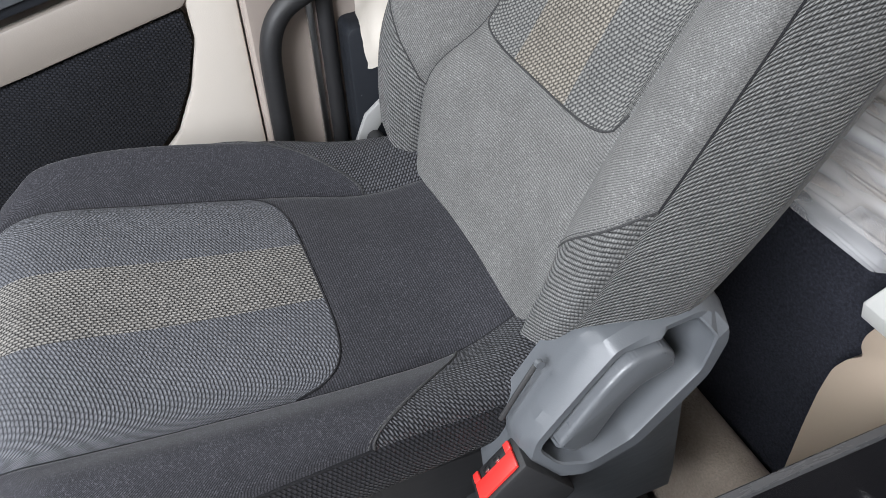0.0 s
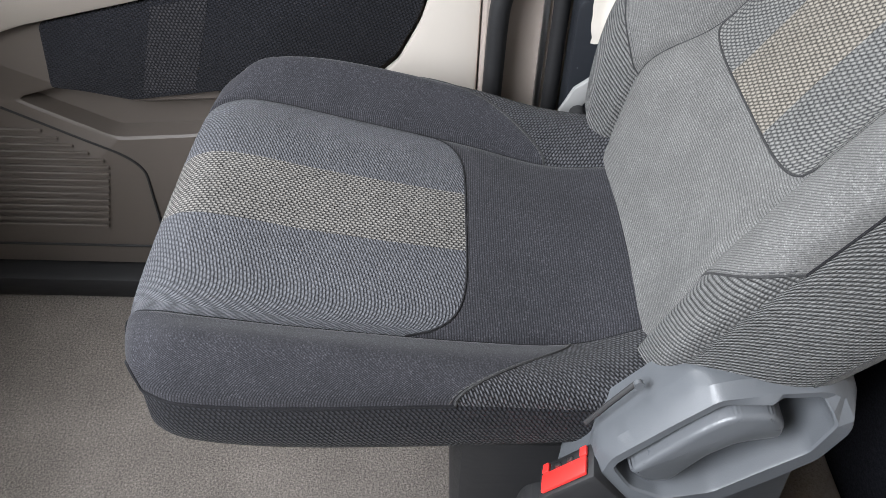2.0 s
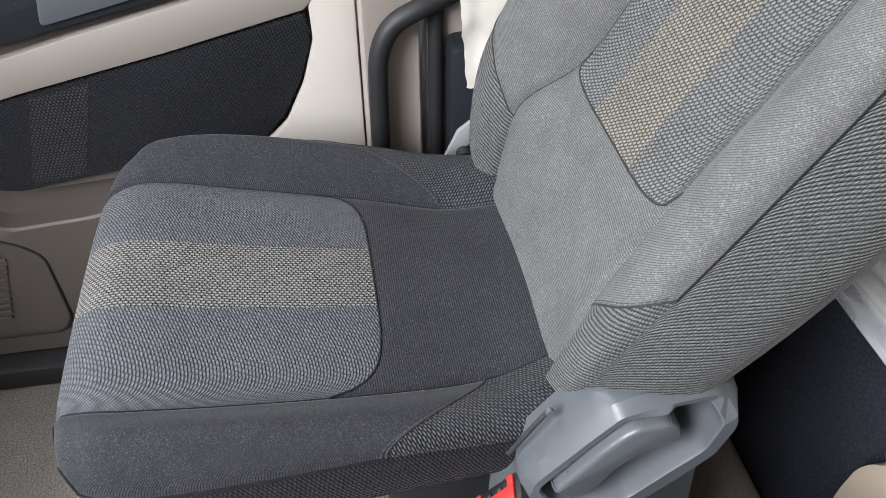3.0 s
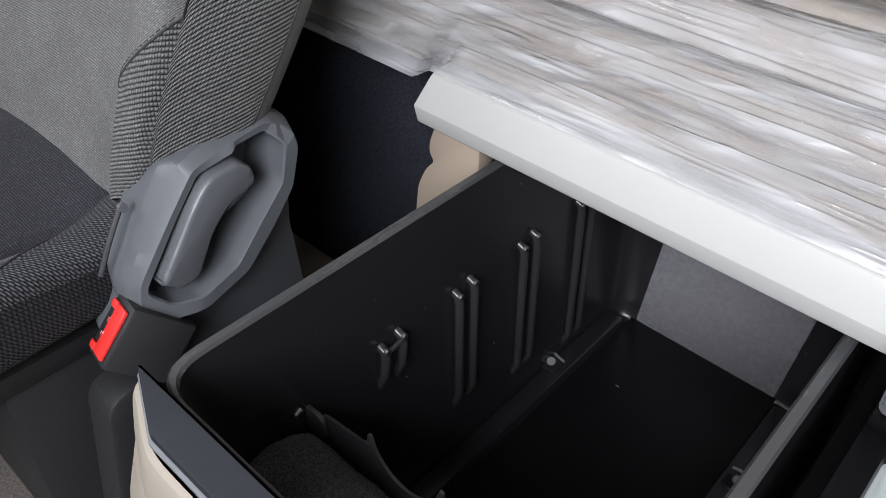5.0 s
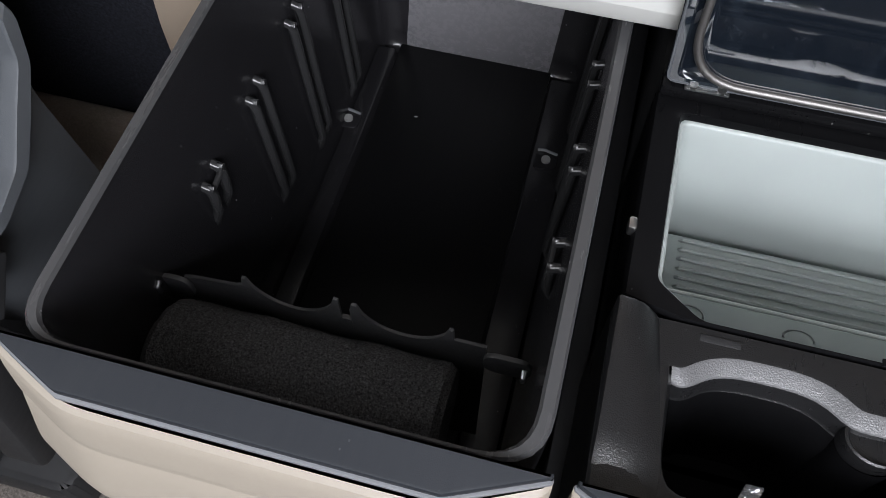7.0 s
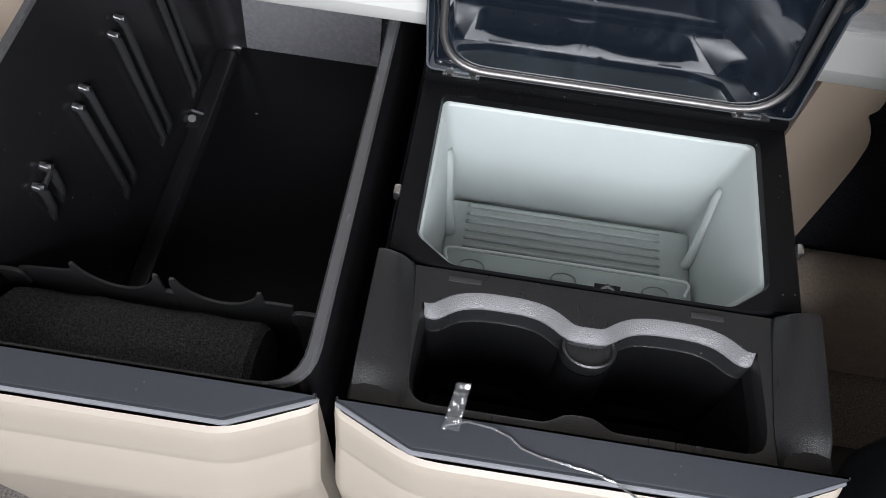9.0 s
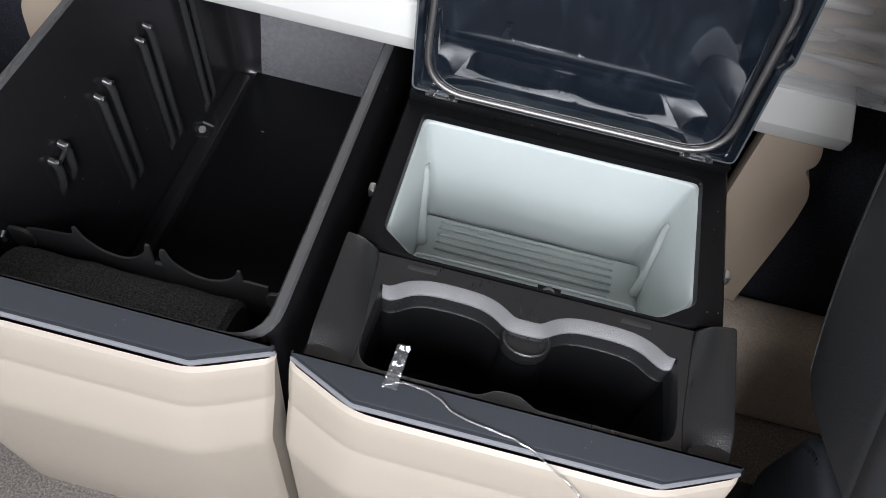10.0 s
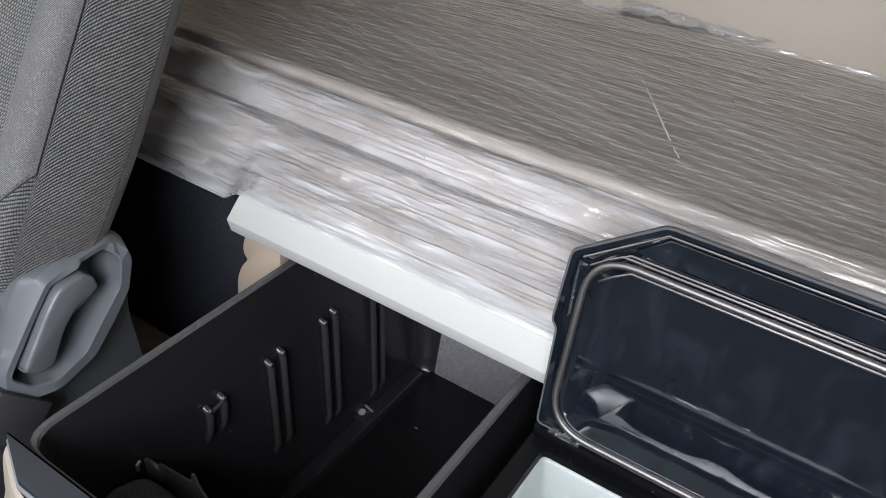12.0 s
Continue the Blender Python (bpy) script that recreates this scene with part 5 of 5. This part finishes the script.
    b = part("buckle", block(-0.027, 0.027, -0.0175, 0.0175, -0.060, -0.0035, 0.003), M["black_matt"], seat, "black belt buckle")
    part("release_button", block(-0.0215, 0.0215, -0.0035, 0.0140, -0.0034, 0.0, 0.0012), M["red"], b, "bright red release button")
    part("button_edge", block(-0.0215, -0.0150, -0.0135, -0.0040, -0.0034, 0.0, 0.001), M["red"], b)
    part("button_edge", block(0.0150, 0.0215, -0.0135, -0.0040, -0.0034, 0.0, 0.001), M["red"], b)
    part("tongue_slot", block(-0.0145, 0.0145, -0.0135, -0.0040, -0.0034, -0.0018, 0.0004), M["rubber"], b, "dark slot for the belt tongue")
    for k in (-0.006, 0.006):
        part("slot_tooth", block(k - 0.0022, k + 0.0022, -0.0075, -0.0040, -0.0017, 0.0006, 0.0004), M["steel"], b)
    # hinge strap between cushion and cover
    part("hinge_strap", tube_bm([(X(0.218), -0.402, 0.440), (X(0.217), -0.388, 0.464), (X(0.214), -0.371, 0.487)], 0.0022, 8, flat=0.5), M["black_matt"], seat, "thin hinge strap")
    part("strap_end", tube_bm([(X(0.214), -0.370, 0.487), (X(0.2185), -0.370, 0.488)], 0.0036, 12), M["lever"], seat, "round strap end")
    part("buckle_stalk", prism_bm(rounded([(-0.47, 0.16), (-0.44, 0.345), (-0.40, 0.350), (-0.36, 0.16)], 0.02, 4), "x", X(0.212), X(0.250), 0.004), M["black_matt"], seat, "black buckle stalk cover")


seat_a = build_seat("passenger_seat", -0.686, "dark grey cloth truck seat with a beige dotted stripe")
add_bracket(seat_a, -0.686, 1)
part("belt_anchor", prism_bm([(-0.40, 0.36), (-0.385, 0.37), (-0.325, 0.46), (-0.335, 0.47), (-0.36, 0.45)], "x", -0.93, -0.922, 0.002), M["zinc"], seat_a, "bright belt anchor plate")
part("anchor_bolt", tube_bm([(-0.921, -0.352, 0.42), (-0.905, -0.352, 0.42)], 0.010, 14), M["black_matt"], seat_a)
seat_b = build_seat("driver_seat", 0.600, "dark cloth truck driver seat beside the drawers", "seat_dark", "seat_dark", "seat_dark")
panel = part("control_panel", prism_bm(rounded([(-0.555, 0.26), (-0.33, 0.26), (-0.262, 0.33), (-0.266, 0.425), (-0.285, 0.448), (-0.53, 0.470), (-0.575, 0.43)], 0.020, 5), "x", 0.398, 0.520, 0.012, 4), M["cap"], seat_b, "dark grey side control panel")
part("button_frame", prism_bm(rounded([(0.411, -0.342), (0.461, -0.339), (0.463, -0.285), (0.413, -0.289)], 0.010, 5), "z", 0.440, 0.4535, 0.0015, 2), M["grey_plastic"], panel, "grey frame of the adjustment button")
part("button_cap", prism_bm(rounded([(0.417, -0.336), (0.455, -0.333), (0.457, -0.292), (0.419, -0.295)], 0.008, 5), "z", 0.4530, 0.4560, 0.001, 2), M["cap"], panel, "dark adjustment button")
for bars in ((0.427, 0.449, -0.3160, -0.3130), (0.4365, 0.4395, -0.3255, -0.3035)):
    part("button_mark", box_bm(*bars, 0.4560, 0.4563), M["white"], panel, "pale cross mark on the button")
seat_b.location.y -= 0.11


# ---- passenger door side ----
door = thing("door_panel", (-1.04, -0.9, 0.3), "beige and dark cloth truck door lining with armrest and speaker", "door")
pocket = rounded([(-1.085, 0.352), (-1.02, 0.372), (-0.925, 0.352), (-0.78, 0.362), (-0.76, 0.318), (-0.86, 0.300), (-0.965, 0.292)], 0.015, 4)
pm = (-0.92, 0.33)
rect = onto_rect([(p[0], p[1], 0) for p in pocket], -1.55, -0.475, 0.045, 0.9, 0, pm)
lp = [[(-1.058, p[0], p[1]) for p in rect], [(-1.024, p[0], p[1]) for p in rect], [(-1.020, pm[0] + (p[0] - pm[0]) * 1.06, pm[1] + (p[1] - pm[1]) * 1.1) for p in pocket], [(-1.023, p[0], p[1]) for p in pocket],
      [(-1.05, pm[0] + (p[0] - pm[0]) * 0.96, pm[1] + (p[1] - pm[1]) * 0.9) for p in pocket]]
part("lining", ring_bm(lp, cap_last=True), M["door_beige"], door, "beige moulded door lining with a pocket, darkened for shade")
ins = [(-1.012, 0.468), (-1.024, 0.378), (-0.985, 0.374), (-0.923, 0.362), (-0.80, 0.380), (-0.66, 0.402), (-0.60, 0.415), (-0.572, 0.440), (-0.545, 0.49), (-0.527, 0.545), (-0.530, 0.580), (-0.70, 0.540), (-0.873, 0.5025)]
part("cloth_insert", prism_bm(rounded(ins, 0.006, 3), "x", -1.0185, -1.0085, 0.003, 2), M["door_cloth"], door, "dark woven cloth insert")
part("cloth_stripe", prism_bm([(-0.905, 0.372), (-0.835, 0.382), (-0.795, 0.512), (-0.868, 0.496)], "x", -1.0085, -1.0081), M["door_stripe"], door, "lighter dotted cloth stripe")
arm = [(-1.25, 0.395), (-1.03, 0.4685), (-0.873, 0.507), (-0.70, 0.5445), (-0.530, 0.586), (-0.500, 0.62), (-0.60, 0.622), (-0.80, 0.575), (-1.03, 0.515), (-1.25, 0.46)]
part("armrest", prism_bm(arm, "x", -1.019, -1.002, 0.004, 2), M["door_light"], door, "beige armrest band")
sw = [(-1.2, 0.515), (-0.86, 0.575), (-0.62, 0.628), (-0.60, 0.68), (-0.86, 0.66), (-1.2, 0.60)]
part("switch_panel", prism_bm(rounded(sw, 0.01, 3), "x", -1.0185, -0.995, 0.005, 2), M["cap"], door, "blue-grey switch panel")
part("switch_pad", prism_bm(rounded([(-0.82, 0.595), (-0.66, 0.632), (-0.645, 0.664), (-0.81, 0.645)], 0.008, 3), "x", -0.995, -0.989, 0.002), M["grey_plastic"], door)
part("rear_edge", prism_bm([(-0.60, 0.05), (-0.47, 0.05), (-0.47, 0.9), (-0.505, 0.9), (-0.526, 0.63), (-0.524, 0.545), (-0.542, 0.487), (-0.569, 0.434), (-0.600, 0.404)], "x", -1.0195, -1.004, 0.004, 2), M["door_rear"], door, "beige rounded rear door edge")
for k in range(15):
    z = 0.128 + 0.0125 * k
    yr = -1.017 + 0.03 * min(1, k / 9) - max(0, (z - 0.25)) * 1.45
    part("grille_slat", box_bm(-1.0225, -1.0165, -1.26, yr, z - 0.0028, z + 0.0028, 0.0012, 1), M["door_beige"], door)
frm = rounded([(-1.30, 0.085), (-0.955, 0.085), (-0.937, 0.11), (-0.937, 0.238), (-0.96, 0.262), (-1.12, 0.345), (-1.30, 0.39)], 0.02, 4)
part("grille_seam", tube_bm([(-1.0205, p[0], p[1]) for p in frm], 0.0022, 6, True), M["black_matt"], door)
tagged(part("door_sill", box_bm(-1.055, -0.985, -1.6, -0.3, 0.0, 0.042, 0.008), M["rubber"]), "black rubber door sill strip", "sill", kind="structure")

# door pillar with grab handle, belt strip and dark panel
tagged(part("pillar_trim", prism_bm(rounded([(-1.055, -0.468), (-0.985, -0.468), (-1.005, -0.405), (-1.005, -0.2), (-1.055, -0.2)], 0.01, 3), "z", 0.0, 1.6), M["pillar"]), "brownish pillar lining behind the door", "pillar", kind="structure")
tagged(part("grab_handle", tube_bm(smooth_path([(-0.975, -0.452, 0.10), (-0.975, -0.452, 0.50), (-0.975, -0.447, 0.545), (-0.975, -0.430, 0.575), (-0.975, -0.40, 0.59), (-0.985, -0.365, 0.60), (-1.0, -0.33, 0.605)]), 0.0125, 14), M["rubber"]), "black rubber-covered grab handle on the pillar", "handle")
tagged(part("pillar_strip", box_bm(-1.0045, -0.998, -0.396, -0.388, 0.0, 1.2, 0.002), M["steel"]), "narrow bright strip on the pillar", "strip")
tagged(part("door_seal", tube_bm([(-0.998, -0.376, 0.0), (-0.998, -0.374, 0.7), (-0.998, -0.37, 1.2)], 0.010, 10), M["rubber"]), "black rubber door seal", "seal")
tagged(part("storage_box", prism_bm(rounded([(-0.362, 0.02), (-0.10, 0.02), (-0.10, 0.56), (-0.362, 0.545)], 0.012, 4), "x", -1.0, -0.955, 0.002, 2), M["cap"]), "dark blue-grey storage box on the pillar", "box")


# ---- small loose things ----
def crumple(name, corners, nu, nv, amp, seed, mat, label, category, freq=60):
    """A creased sheet spanned between four corners."""
    a, b, c, d = (Vector(p) for p in corners)
    nrm = (b - a).cross(d - a).normalized()
    pts = []
    for i in range(nu):
        u = i / (nu - 1)
        for j in range(nv):
            v = j / (nv - 1)
            p = (a * (1 - u) + b * u) * (1 - v) + (d * (1 - u) + c * u) * v
            k = noise.noise(Vector((p.x * freq, p.y * freq, p.z * freq + seed))) + 0.6 * (1 - 2 * abs(noise.noise(Vector((p.x * freq * 1.7, p.y * freq * 1.7, seed * 3.1 + p.z * freq)))))
            edge = 0.4 * amp * noise.noise(Vector((u * 9, v * 9, seed)))
            pts.append(p + nrm * amp * k + Vector((edge, edge, 0)))
    return tagged(part(name, grid_bm(pts, nu, nv), mat), label, category)


crumple("tape_scrap", [(0.072, -0.447, 0.4655), (0.083, -0.447, 0.4655), (0.086, -0.424, 0.492), (0.077, -0.424, 0.492)], 8, 18, 0.0022, 2.0, M["tape"], "crumpled clear tape scrap stuck on the fridge drawer", "tape", 160)
string = [(0.074, -0.445, 0.466), (0.087, -0.441, 0.468), (0.104, -0.4425, 0.4675), (0.116, -0.446, 0.466), (0.124, -0.452, 0.4655), (0.137, -0.4555, 0.4655), (0.155, -0.458, 0.4655), (0.172, -0.4605, 0.4655), (0.184, -0.464, 0.4648), (0.198, -0.4685, 0.458), (0.214, -0.474, 0.450), (0.230, -0.4800, 0.438), (0.242, -0.4825, 0.433)]
tagged(part("tape_strand", tube_bm(string, 0.0008, 6), M["tape"]), "thin twisted clear tape strand over the drawer edge", "tape")
crumple("tape_scrap", [(0.243, -0.4838, 0.432), (0.300, -0.4825, 0.437), (0.304, -0.4805, 0.446), (0.262, -0.4822, 0.437)], 22, 6, 0.0012, 5.0, M["tape"], "shiny clear tape scrap on the beige drawer front", "tape", 180)
crumple("film_scrap", [(-0.470, -0.1060, 0.537), (-0.385, -0.1055, 0.5405), (-0.385, -0.088, 0.552), (-0.465, -0.092, 0.549)], 46, 12, 0.0014, 7.0, M["scrap"], "torn crumpled edge of the clear film by the trim", "film", 70)
crumple("film_scrap", [(-0.25, 0.575, 0.622), (-0.02, 0.614, 0.614), (0.0, 0.622, 0.618), (-0.25, 0.620, 0.628)], 80, 14, 0.006, 11.0, M["scrap"], "crumpled film gathered at the rear wall", "film", 40)
for k0, k1 in ((0, 3), (5, 9), (10, 15), (15, 22), (24, 27)):
    part("long_crease", tube_bm([(-0.107 + 0.175 * k / 40, 0.340 - 0.267 * k / 40 + 0.003 * noise.noise(Vector((k * 0.7, 2, 3))), float(bed_profile(0.340 - 0.267 * k / 40)) + 0.0060 + 0.0006 * noise.noise(Vector((k * 0.9, 5, 1)))) for k in np.linspace(k0, k1, 8)], 0.0008, 5, flat=0.6), M["crease"], film, "faint crease standing up in the film")
tagged(part("film_edge", tube_bm([(-0.45 + 1.2 * k / 160, 0.612 + 0.004 * noise.noise(Vector((k * 0.21, 4, 9))), 0.6105 + 0.004 * noise.noise(Vector((k * 0.33, 8, 2)))) for k in range(161)], 0.0032, 6, flat=0.6), M["scrap"]), "rolled clear film edge along the rear wall", "film")
crumple("paper_wrap", [(-0.945, -0.345, 0.50), (-0.925, -0.285, 0.52), (-0.92, -0.24, 0.68), (-0.945, -0.36, 0.68)], 16, 22, 0.008, 3.0, M["paper"], "off-white paper wrap hanging beside the backrest", "paper", 22)
for px, py in ((-0.238, 0.050),):
    tagged(part("debris_fleck", box_bm(px, px + 0.0045, py, py + 0.0012, 0.1151, 0.1159, 0.0002), M["white"]), "tiny pale fleck on the bin floor", "fleck")
